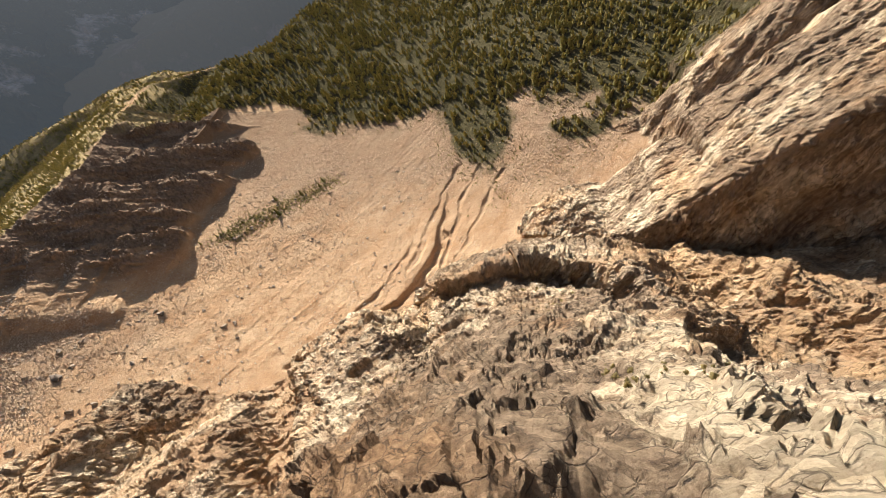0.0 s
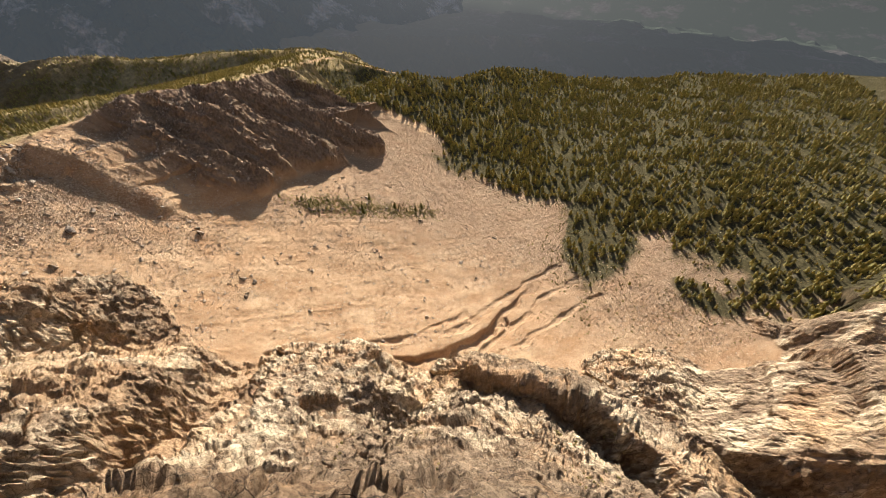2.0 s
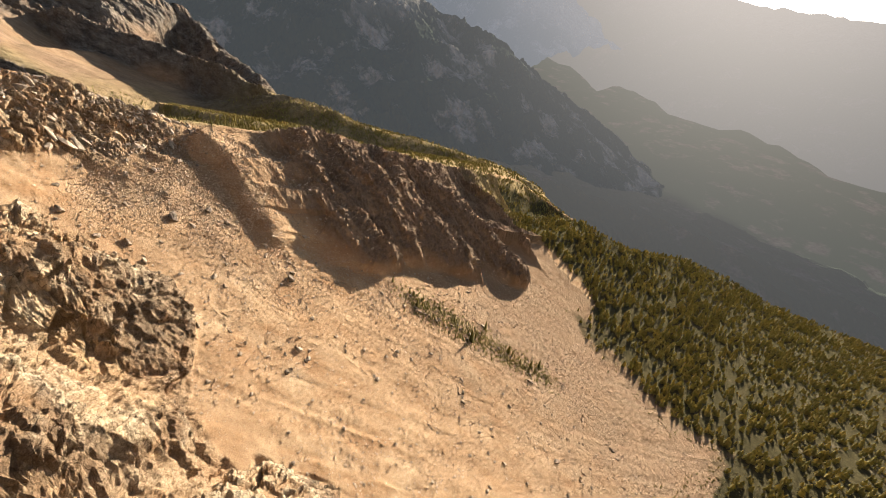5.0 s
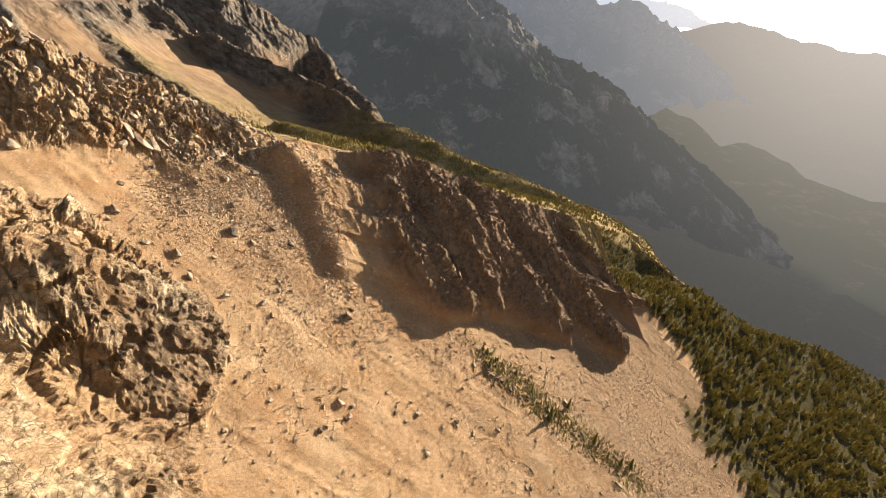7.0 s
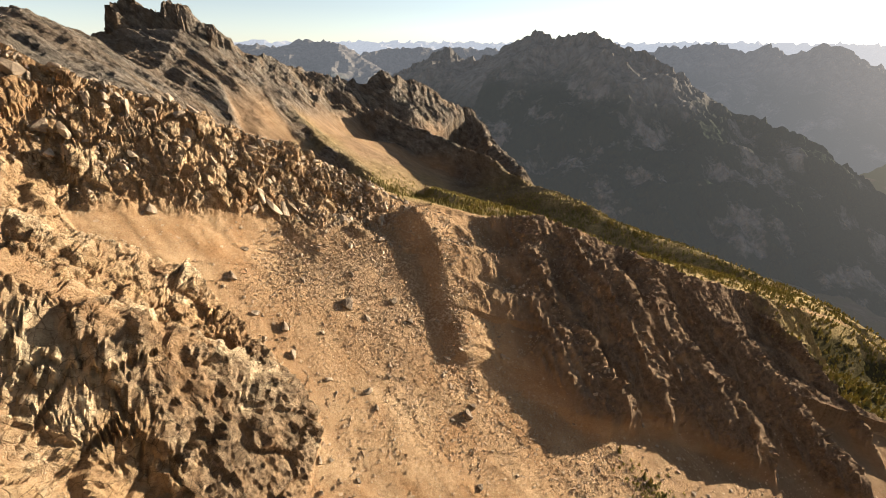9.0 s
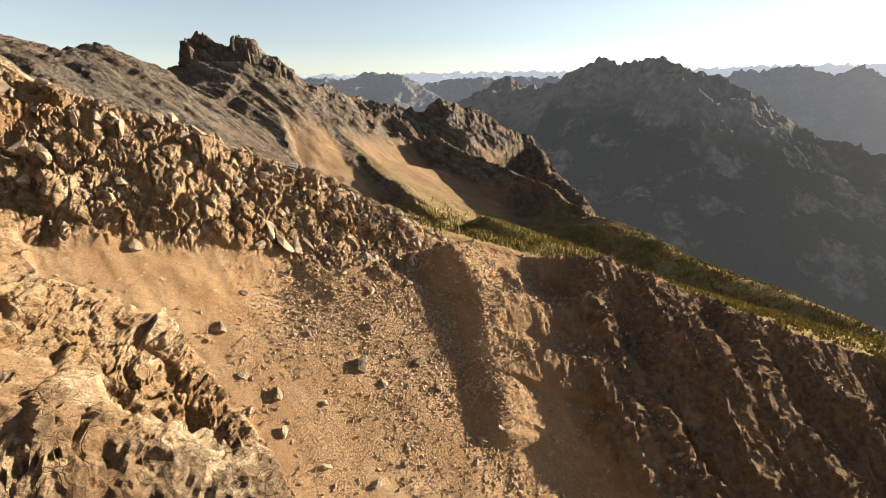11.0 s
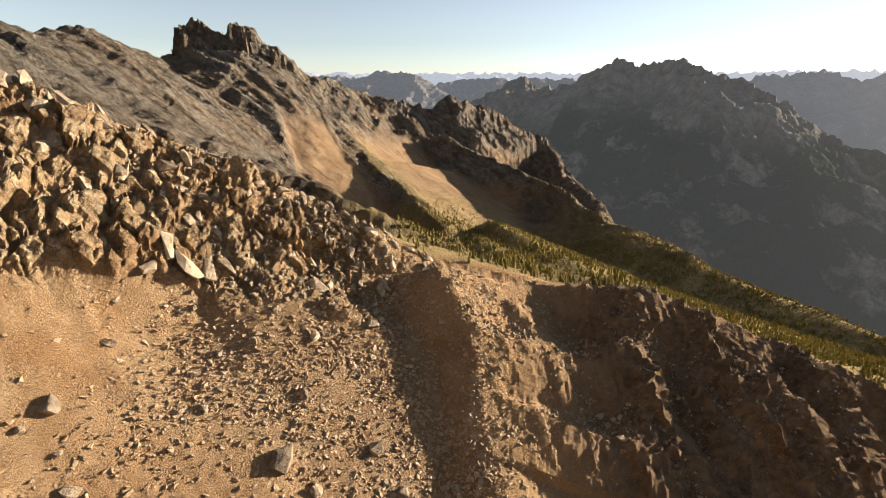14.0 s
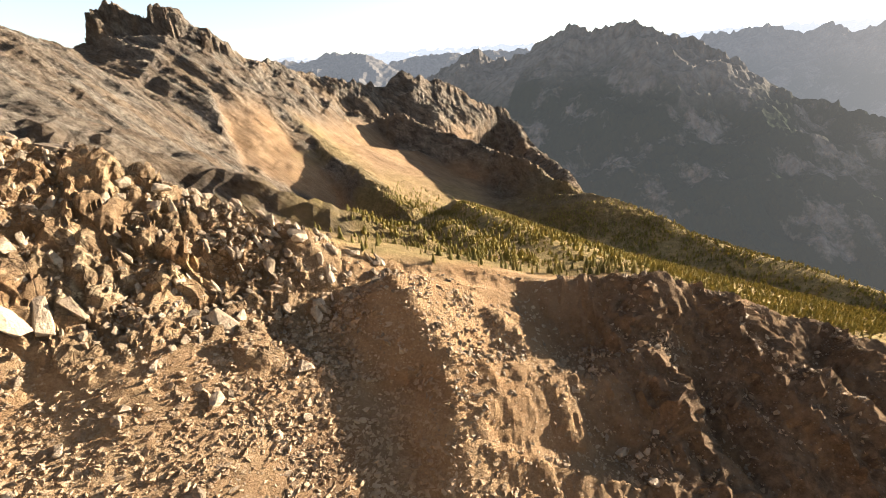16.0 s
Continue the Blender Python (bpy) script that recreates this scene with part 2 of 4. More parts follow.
def blocks(x, y, z, size, salt=0):
    """Jointed rock: every cell of a jittered lattice is one tilted facet; also how far the joint is."""
    x, y, z = x / size, y / size, z / size
    ix, iy, iz = np.floor(x), np.floor(y), np.floor(z)
    f1 = np.full(x.shape, 9.0)
    f2 = np.full(x.shape, 9.0)
    val = np.zeros(x.shape)
    for ax in (-1, 0, 1):
        for ay in (-1, 0, 1):
            for az in (-1, 0, 1):
                cx, cy, cz = ix + ax, iy + ay, iz + az
                h1, h2, h3 = hashed(cx, cy, cz, salt), hashed(cx, cy, cz, salt + 1), hashed(cx, cy, cz, salt + 2)
                px, py, pz = x - cx - h1, y - cy - h2, z - cz - h3
                d = px * px + py * py + pz * pz
                near = d < f1
                f2 = np.where(near, f1, np.minimum(f2, d))
                facet = (hashed(cx, cy, cz, salt + 3) - 0.5) + 1.6 * ((h2 - 0.5) * px + (h3 - 0.5) * py + (h1 - 0.5) * pz)
                val = np.where(near, facet, val)
                f1 = np.minimum(f1, d)
    val = np.where(val > 0, val, 0.3 * val)
    return val * 1.6, np.sqrt(f2) - np.sqrt(f1)


def along(pts, x, y):
    """Nearest place on a line: distance, side (+1: left of the way), height there."""
    best = np.full(x.shape, 1e18)
    side = np.ones(x.shape)
    high = np.zeros(x.shape)
    for (ax, ay, az), (bx, by, bz) in zip(pts[:-1], pts[1:]):
        dx, dy = bx - ax, by - ay
        t = np.clip(((x - ax) * dx + (y - ay) * dy) / (dx * dx + dy * dy), 0, 1)
        px, py = x - ax - t * dx, y - ay - t * dy
        d = px * px + py * py
        near = d < best
        best = np.where(near, d, best)
        side = np.where(near, np.where(dx * py - dy * px >= 0, 1.0, -1.0), side)
        high = np.where(near, az + t * (bz - az), high)
    return np.sqrt(best), side, high


def wedge(pts, left, right, x, y, near=0.0):
    """A ridge that falls by left / right per metre to its sides; near rounds its crest."""
    d, side, high = along(pts, x, y)
    d = np.sqrt(d * d + near * near) - near
    return high - d * np.where(side > 0, left, right)


def range_of(pts, fall, x, y):
    """A long range: the highest of the slopes that fall from each stretch of its crest."""
    out = np.full(x.shape, -1e9)
    for (ax, ay, az), (bx, by, bz) in zip(pts[:-1], pts[1:]):
        dx, dy = bx - ax, by - ay
        t = np.clip(((x - ax) * dx + (y - ay) * dy) / (dx * dx + dy * dy), 0, 1)
        out = np.maximum(out, az + t * (bz - az) - fall * np.hypot(x - ax - t * dx, y - ay - t * dy))
    return out


def smooth(a, lo, hi):
    t = np.clip((a - lo) / (hi - lo), 0, 1)
    return t * t * (3 - 2 * t)


def soft_max(a, b, k):
    h = np.clip(0.5 + 0.5 * (a - b) / k, 0, 1)
    return b + (a - b) * h + k * h * (1 - h)


def soft_min(a, b, k):
    return -soft_max(-a, -b, k)



# crests: x, y, height along each ridge
BUTTRESS = [(-90, -10, 60), (-8, 0, -8), (3, 4, -31), (15, 8, -70), (30, 2, -106), (50, 2, -138), (76, 10, -165)]
HEADWALL = [(-118, -200, 0), (-104, -60, 2), (-74, 40, -18), (-66, 120, -30), (-66, 215, -46), (-130, 300, -62), (-200, 420, -78), (-238, 540, -72), (-262, 690, -76), (-235, 745, -80)]
RIB = [(-45, 215, -60), (0, 222, -90), (24, 233, -101), (45, 242, -111), (66, 249, -124), (80, 250, -132), (95, 252, -140), (124, 256, -151), (150, 253, -151), (166, 254, -156), (197, 258, -171), (227, 257, -185), (270, 276, -206), (329, 288, -228), (400, 298, -257), (445, 280, -290), (510, 225, -338), (780, 190, -440)]
SPURS = [
    [(99, 243, -140), (104, 232, -149), (105, 222, -157), (104, 212, -165), (105, 200, -173), (108, 186, -184)],
    [(116, 244, -150), (121.5, 232, -158), (127, 208, -177), (133, 196, -187)],
    [(147, 250, -150), (143, 238, -158), (143, 228, -166.5), (149, 215, -176), (158, 203, -187), (168, 190, -197), (172, 179, -213)],
    [(166, 253, -156), (172, 240, -162), (177, 228, -167.5), (184, 206, -191), (190, 187, -216)],
    [(197, 257, -171), (197, 244, -173), (199, 230, -179), (214, 207, -205), (230, 184, -231)],
    [(229, 255, -185), (248, 225, -207), (264, 195, -238), (272, 175, -254)],
    [(296, 280, -214), (302, 250, -226), (310, 222, -250), (317, 196, -273)],
]
SPUR_FALL = [(0.45, 0.5), (0.7, 0.3), (1.1, 0.35), (1.1, 0.4), (0.95, 0.42), (0.9, 0.6), (0.9, 0.55)]
TONGUE = [(-20, 146, -84), (20, 150, -116), (38, 153, -131), (52, 162, -148), (64, 170, -164)]
SLAB = [(-15, 168, -96), (8, 178, -116), (22, 187, -129), (36, 192, -139)]
LOWER = [(-10, 112, -98), (12, 116, -118), (30, 122, -145), (44, 128, -168)]
FOOT = [(42, 88, -160), (52, 94, -170), (62, 96, -181)]
MOUND = [(-8, 98, -98), (8, 101, -114), (25, 105, -133), (38, 110, -156)]
SOUTH = [(102, -46, -217), (96, -64, -192), (90, -86, -168), (90, -125, -141), (95, -185, -100), (100, -300, -40)]
BENCH = [(97, -47, -220), (80, -60, -200), (60, -72, -177), (45, -78, -154), (22, -82, -138), (-10, -88, -118), (-70, -95, -80)]
RIM = [(79, 31, -172), (76, 12, -164), (75, -7, -162), (66, -25, -157), (57, -32, -149), (40, -37, -136), (28, -41, -126)]
TROUGH = [(70, 26, -172), (68, 10, -164), (67, -6, -162), (60, -19, -157), (52, -26, -149), (38, -30, -136)]
SHOULDER = [(-20, 42, -40), (0, 48, -68), (17, 56, -99), (36, 67, -133), (50, 82, -155), (60, 96, -173)]
SOUTH_LOW = [(190, -95, -252), (180, -118, -215), (175, -160, -170), (170, -260, -90)]
CASTLE = [(-230, 745, -76), (-185, 750, -66), (-140, 750, -69), (-98, 745, -96), (-60, 735, -128), (5, 690, -178), (49, 636, -203), (97, 560, -230)]
BACK = [(-130, 760, -74), (-70, 850, -104), (-22, 930, -125), (39, 935, -144), (85, 950, -147), (111, 960, -137), (152, 995, -150), (214, 1030, -169), (300, 1060, -212), (325, 900, -244), (285, 640, -250)]
FRONT = [(20, 905, -163), (65, 870, -181), (110, 830, -184), (165, 788, -199), (240, 690, -225), (285, 613, -247)]
BRINK = [(270, 640, -248), (285, 613, -247), (345, 500, -256), (384, 409, -255), (415, 330, -262), (430, 300, -270)]
CHUTE = [(-8, 74, -90), (14, 81, -118), (32, 90, -150), (48, 105, -172), (62, 118, -184)]
TRENCH = [(66, 114, -195), (75, 97, -206), (86, 79, -216), (96, 65, -224), (108, 56, -231), (131, 46, -242), (156, 38, -253), (183, 32, -263)]
FAN_RILLS = [
    [(120, 60, -238), (150, 48, -250), (185, 38, -262), (215, 18, -272)],
    [(112, 46, -236), (140, 34, -248), (172, 24, -260), (205, 8, -270)],
    [(104, 48, -232), (126, 30, -246), (160, 12, -256), (196, -6, -268)],
]
RILL = [(78, 106, -207), (83, 100, -209), (98, 85, -220), (111, 72, -229), (135, 60, -238), (165, 52, -248)]


def debris(x, y):
    """The debris apron: a hollow sheet that steepens towards the headwall and eases out below."""
    u, v = np.clip(x, -20, 330) - 130, np.clip(y, -60, 230) - 130
    z = -221 - 0.470 * u + 0.352 * v + 0.00044 * u * u - 0.00068 * u * v + 0.00132 * v * v
    z = z - 0.30 * np.maximum(x - 330, 0) + 0.9 * np.maximum(-20 - x, 0)
    # the apron swells below the rib and sags beside the crest and at its southern foot
    for px, py, rx, ry, high in ((185, 162, 70, 56, 7), (44, 222, 18, 16, -8), (155, -52, 45, 40, -9)):
        z = z + high * np.exp(-((x - px) / rx) ** 2 - ((y - py) / ry) ** 2)
    return z + 0.12 * np.maximum(-60 - y, 0)


# where the cliffs end and the debris begins
FOOT_Y = [-70, -50, -20, 0, 20, 45, 62, 80, 96, 110, 119, 126, 134, 142, 155, 166, 178, 190, 200, 215]
FOOT_X = [112, 104, 98, 100, 98, 90, 84, 76, 68, 62, 58, 51, 50, 58, 64, 64, 56, 37, 20, 4]


def groove(pts, depth, width, x, y):
    d, _, _ = along(pts, x, y)
    return depth * np.exp(-(d / width) ** 4)


def landform(x, y):
    """Height, and how much rock, rough bank and plant cover there is."""
    w = 9 * fractal(x, y, x * 0, 60, 3, 0.5, 5)
    w2 = 5 * fractal(x, y, x * 0, 22, 3, 0.55, 15)
    xx, yy = x + 0.3 * w + 0.4 * w2, y + 0.35 * w - 0.3 * w2
    scree = debris(x, y)
    d, side, crest = along(RIB, x, y)
    brink = np.interp(y, [-100, 50, 150, 250, 330, 409, 500, 613, 760], [760, 740, 680, 520, 440, 396, 362, 310, 300])
    plateau = -169 - 0.31 * (np.maximum(x, 40) - 122) - 0.27 * (y - 335)
    # a bowl opens behind the crest, into which the far chute runs down
    plateau = plateau - 60 * smooth(135 - x + 0.35 * w, 0, 70) * smooth(y, 262, 330)
    base = np.where(side > 0, np.minimum(plateau, np.interp(x, [-45, 0, 95, 150, 227, 329, 400, 445, 510, 780], [-60, -90, -140, -151, -185, -228, -257, -290, -338, -440]) + 0.1 * d), np.minimum(scree, crest + 0.5 * d))
    rx, ry, rz = np.array(RIB).T
    north = np.interp(x, rx, rz) - np.interp(x, [-45, 60, 110, 150], [1.0, 0.9, 0.35, 0.24]) * np.maximum(y - np.interp(x, rx, ry), 0)
    rib = np.where(side > 0, np.where(x > -45, north, crest - d), wedge(RIB, 0.24, np.interp(x, [70, 98], [1.45, 1.0]) + np.interp(x, [120, 150], [0, 0.2]), x + 0.3 * w2, y + 0.25 * w2, 1.5))
    z = soft_max(base, rib, 3.0)
    bank = rib
    for s, (fall_e, fall_w), toe in zip(SPURS, SPUR_FALL, (200, 196, 189, 189, 189, 186, 186)):
        sp = wedge(s, fall_e, fall_w, x + 0.4 * w + 0.7 * w2, y, 1.0) - 1.4 * np.maximum(toe - y + 0.8 * w2, 0)
        bank = np.maximum(bank, sp)
        z = soft_max(z, sp, 2.5)
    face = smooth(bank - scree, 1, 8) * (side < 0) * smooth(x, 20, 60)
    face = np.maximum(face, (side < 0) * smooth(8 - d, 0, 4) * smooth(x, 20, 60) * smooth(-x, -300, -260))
    # the rocks round the camera's dive
    bx, by, bz = np.array(BUTTRESS).T
    off = yy - np.interp(xx, bx, by)
    shoulder = np.where(off > 0, np.interp(xx, [0, 10, 20, 40], [15, 26, 33, 36]), np.interp(xx, [0, 3, 10, 24, 48], [15, 19, 27, 34, 33]))
    past = np.maximum(abs(off) - shoulder, 0)
    butt = np.interp(xx, bx, bz) - 0.5 * np.minimum(abs(off), shoulder) - 2.0 * np.minimum(past, 13) - np.where(off > 0, 1.1, 1.0) * np.maximum(past - 13, 0) - 2.2 * np.maximum(xx - 76, 0)
    head = wedge(HEADWALL, 0.8, np.interp(y, [240, 330], [1.22, 0.62]), xx, yy, 8.0)
    ds, ss, hs = along(SOUTH, xx, yy)
    # a slab that dips east in long plates, with a cliff on its back and a rusty bench beyond the gully
    plates = fractal(ds + 0.12 * y, y * 0.10 + 0.05 * x, x * 0, 9, 5, 0.62, 171, True)
    south = hs - np.where(ss > 0, 0.62 * ds + 1.7 * np.maximum(ds - 52, 0) - 1.25 * plates * smooth(ds, 0, 8), 0.3 * np.minimum(ds, 3) + 2.3 * np.maximum(ds - 3, 0) - plates)
    south = np.maximum(south, wedge(SOUTH_LOW, 1.0, 0.7, xx, yy, 2.0) + 1.2 * plates)
    bench = wedge(BENCH, 1.6, 0.6, x + 0.7 * w2, y + 0.7 * w2, 2.0) + 1.6 * fractal(x * 0.25, y, x * 0, 7, 4, 0.6, 173, True)
    dh, sh, hh = along(SHOULDER, xx, yy)
    shelf = hh - np.where(sh > 0, 1.6 * dh, 0.5 * dh + 2.0 * np.maximum(dh - 24, 0))
    tong = np.maximum(wedge(TONGUE, 0.6, 2.1, x + 0.5 * w2, y + 0.5 * w2, 2.0), wedge(SLAB, 0.75, 0.8, x + 0.4 * w2, y + 0.3 * w2, 2.0))
    tong = np.maximum(tong, np.maximum(wedge(LOWER, 1.1, 1.6, x + 0.4 * w2, y + 0.3 * w2, 3.0), np.maximum(wedge(FOOT, 1.3, 1.2, x + 0.4 * w2, y + 0.3 * w2, 3.0), wedge(MOUND, 1.0, 1.6, x + 0.4 * w2, y + 0.3 * w2, 2.0))))
    crag = np.maximum(np.maximum(np.maximum(butt, shelf), np.maximum(south, bench)), np.maximum(head, tong))
    foot = np.interp(y, FOOT_Y, FOOT_X) + 0.35 * w2
    crag = np.maximum(crag - groove(TROUGH, 6.5, 6, x + 0.5 * w2, y + 0.5 * w2), wedge(RIM, 1.6, 1.9, x + 0.5 * w2, y + 0.5 * w2, 1.2) + 1.5 * w2 / 5)
    crag = crag - groove(CHUTE, 15, 8, x + 0.4 * w2, y + 0.4 * w2) - 1.6 * np.maximum(x - foot, 0) * (south < crag) * (bench < crag)
    near = y < 300
    rock = smooth(crag - z, -0.6, 1.5) * near
    z = np.where(near, soft_max(z, crag, 1.5), z)
    rock = np.maximum(rock, 0.9 * smooth(np.interp(x, [0, 20], [34, 22]) - d + 0.8 * w2, 0, 6) * (side < 0) * smooth(-x, -100, -70) * smooth(x, -48, -30))
    d1, s1, h1 = along(CASTLE, xx, yy)
    fd, fs, fh = along(FRONT, xx, yy)
    back = np.maximum(h1 - np.where(s1 > 0, 0.27, 0.75) * d1, np.maximum(np.where(fs > 0, fh - 0.7 * fd, fh - 1.35 * fd), wedge(BRINK, 0.6, 0.2, xx, yy, 8) - 1.0 * np.maximum(312 - yy, 0)))
    back = np.maximum(back, np.maximum(wedge(BACK, 0.95, 0.7, xx, yy, 4), head))
    edge = np.interp(y, [300, 480, 740], [50, 15, -95]) - x + 0.7 * w + 0.6 * w2
    back = back + (7 * smooth(edge, 0, 12) + 16 * smooth(edge, 10, 110) * smooth(-edge, -260, -140)) * smooth(y, 312, 388) * smooth(-y, -760, -640)
    d2, s2, _ = along(FRONT, xx, yy)
    d3, s3, _ = along(BACK, xx, yy)
    outcrop = np.maximum(smooth(-d1 + w, -22, -8), np.maximum(smooth(-d2 + w, -32, -18), smooth(-d3 + w, -130, -80)))
    outcrop = np.maximum(outcrop, smooth(-d1 + w, -60, -35) * smooth(-x + w, 48, 72))
    outcrop = np.maximum(outcrop, smooth(head - back + 4, -6, 3))
    outcrop = np.maximum(outcrop, smooth(edge, 0, 10))
    far_rock = np.maximum(smooth(back - z, -2, 5), smooth(-x, 0, 30)) * ~near * outcrop
    z = np.where(near, z, soft_max(z, back, 4.0))
    z = z - 0.9 * np.maximum(x + 0.8 * w - brink, 0)
    z = np.maximum(z, -820) + 0.5 * fractal(x, y, x * 0, 18, 3, 0.5, 31)
    rock = np.maximum(rock, far_rock)
    w3 = fractal(x, y, x * 0, 9, 3, 0.55, 35)
    cut = smooth(200 - x, 0, 70) * groove(TRENCH, 3.6 + 1.2 * w3, 2.3 + w3, x + 0.3 * w2 + 1.5 * w3, y + 0.3 * w2 + 1.2 * w3) + smooth(175 - x, 0, 60) * groove(RILL, 0.8 + w3, 1.4 + 0.6 * w3, x + 0.3 * w2 + w3, y + 0.3 * w2 + w3)
    for i, rill in enumerate(FAN_RILLS):
        cut = cut + groove(rill, 0.8 + 0.7 * w3, 1.5 + 0.6 * w3, x + 0.35 * w2 + w3, y + 0.35 * w2 - w3)
    z = z - np.maximum(cut, 0) * (1 - rock)
    return z, rock, face * (1 - rock)


def forest(x, y):
    edge = np.interp(y, [-200, -118, -98, -54, -34, -14, 14, 24, 28, 50, 100, 133, 176, 210, 228, 250], [192, 198, 212, 240, 252, 220, 210, 228, 262, 284, 296, 306, 345, 352, 318, 290])
    n = fractal(x, y, x * 0, 34, 5, 0.62, 77)
    d, side, _ = along(RIB, x, y)
    low = smooth(x - edge + 24 * n, -8, 18) * (side < 0)
    clump = np.hypot((x - 210) * 0.83 - (y + 61) * 0.56, 0.55 * ((x - 210) * 0.56 + (y + 61) * 0.83))
    low = np.maximum(low, smooth(13 - clump + 7 * n, 0, 6))
    high = smooth(d + 5 * n, 0, 7) * (side > 0) * smooth(x + 0.12 * (y - 250) + 38 * n, 70, 118) * smooth(-y + 18 * n, -720, -560)
    d1, s1, _ = along(CASTLE, x, y)
    spur = smooth(-d1 + 14 * n, np.where(s1 > 0, -62, -14), -4) * smooth(x, -30, 20) * (y > 400)
    return np.clip(np.maximum(np.maximum(low, high), 0.7 * spur), 0, 1)


def lines(*spans):
    out = []
    for a, b, step in spans:
        out.append(np.arange(a, b, step))
    return np.concatenate(out + [[spans[-1][1]]])


def sheet(name, gx, gy, z, mat, dx=None, dy=None, attrs=(), skip=None):
    """A grid of ground: one mesh, with soil masks."""
    nx, ny = len(gx), len(gy)
    X, Y = np.meshgrid(gx, gy)
    co = np.stack([X if dx is None else X + dx, Y if dy is None else Y + dy, z], -1).reshape(-1, 3)
    i = (np.arange(ny - 1)[:, None] * nx + np.arange(nx - 1)[None, :])
    if skip is not None:
        i = i[~skip[:-1, :-1]]
    i = i.ravel()
    quads = np.stack([i, i + 1, i + nx + 1, i + nx], -1)
    me = bpy.data.meshes.new(name)
    me.vertices.add(len(co))
    me.vertices.foreach_set("co", co.astype(np.float32).ravel())
    me.loops.add(quads.size)
    me.loops.foreach_set("vertex_index", quads.astype(np.int32).ravel())
    me.polygons.add(len(quads))
    me.polygons.foreach_set("loop_start", np.arange(0, quads.size, 4, dtype=np.int32))
    me.update(calc_edges=True)
    me.polygons.foreach_set("use_smooth", np.zeros(len(quads), bool))
    for key, val in attrs:
        a = me.attributes.new(key, "FLOAT", "POINT")
        a.data.foreach_set("value", val.astype(np.float32).ravel())
    me.materials.append(mat)
    me.update()
    return new(name, me)


# near ground
NX0, NX1, NY0, NY1 = -70, 345, -190, 290
gx = lines((NX0, -12, 1.3), (-12, 14, 0.17), (14, 34, 0.28), (34, 66, 0.42), (66, 140, 0.65), (140, NX1, 1.05))
gy = lines((NY0, -100, 1.1), (-100, -40, 0.75), (-40, 46, 0.36), (46, 136, 0.7), (136, 262, 0.58), (262, NY1, 1.1))
X, Y = np.meshgrid(gx, gy)
Z, ROCK, FACE = landform(X, Y)
# the crest of the rib is worn round
lip = np.exp(-(along(RIB, X, Y)[0] / 3.5) ** 2)
worn = Z.copy()
for _ in range(6):
    worn[1:-1] = (worn[:-2] + 2 * worn[1:-1] + worn[2:]) / 4
    worn[:, 1:-1] = (worn[:, :-2] + 2 * worn[:, 1:-1] + worn[:, 2:]) / 4
Z = Z + (worn - Z) * lip
hx, hy = np.gradient(Z, gx, axis=1), np.gradient(Z, gy, axis=0)
for _ in range(14):
    for a in (hx, hy):
        a[:, 1:-1] = (a[:, :-2] + a[:, 1:-1] + a[:, 2:]) / 3
        a[1:-1] = (a[:-2] + a[1:-1] + a[2:]) / 3
norm = np.sqrt(1 + hx * hx + hy * hy)
ga, gb, gc = [X * g[0] + Y * g[1] + 0.4 * Z * g[2] for g in GRAIN]
wa, wb = 2.5 * fractal(X, Y, Z, 12, 3, 0.55, 71), 2.5 * fractal(X, Y, Z, 12, 3, 0.55, 73)
bl, joint = blocks(X + wa, Y + wb, Z + wa, 11.0, 3)
bs, joint2 = blocks(ga + 0.4 * wb, gb + 0.4 * wa, (gc + wb) * 0.22, 2.6, 9)
CALM = 1 - 0.8 * smooth(14 - X, 0, 8) * smooth(45 - abs(Y), 0, 10)
# fluted, jointed rock: large blocks, plates some metres across and cracks that run along the grain
bn, jn = blocks(ga + wb, gb + wa, gc * 0.7, 4.2, 41)
flute = fractal(ga + 0.35 * wa, gb + 0.35 * wb, gc * 0.13, 4.2, 5, 0.6, 23, True)
crag = 1.6 * CALM * bl * smooth(joint, 0, 0.12) + 0.85 * bn * smooth(jn, 0, 0.1) - 0.55 * (1 - smooth(jn, 0, 0.07)) + 0.5 * bs * smooth(joint2, 0, 0.12) + (0.2 + 0.4 * CALM) * flute + 2.6 * fractal(X, Y, Z, 26, 3, 0.5, 21)
fa, fb = 0.6 * X + 0.8 * Y, 0.8 * X - 0.6 * Y
soil = 0.14 * fractal(fa, fb * 0.05, X * 0, 5.0, 3, 0.5, 45, True) + 0.10 * fractal(X, Y, Z * 0, 2.2, 3, 0.65, 41) + 0.2 * fractal(X, Y, Z * 0, 9, 3, 0.55, 43)
rough = fractal(X + 0.3 * Y, Y * 0.45, Z * 0.45, 6, 5, 0.6, 51, True)
PIT = 7.0 * np.exp(-(((X - 0.5 + 0.08 * wa) / 2.2) ** 2 + ((Y - 0.5 + 0.12 * wb) / 6.5) ** 2) ** 2) + 5.0 * np.exp(-(((X - 36) / 3.2) ** 2 + ((Y - 160) / 2.8) ** 2) ** 2)
b5, j5 = blocks(X + 0.25 * wa, Y + 0.25 * wb, 0.6 * Z, 1.7, 47)
crag = crag + (1 - CALM) * (0.6 * b5 * smooth(j5, 0, 0.08) - 0.3 * (1 - smooth(j5, 0, 0.06)) + 0.5 * bn * smooth(jn, 0, 0.06))
crag = crag * (1 - 0.55 * smooth(X, 84, 95) * smooth(-Y, 40, 55))
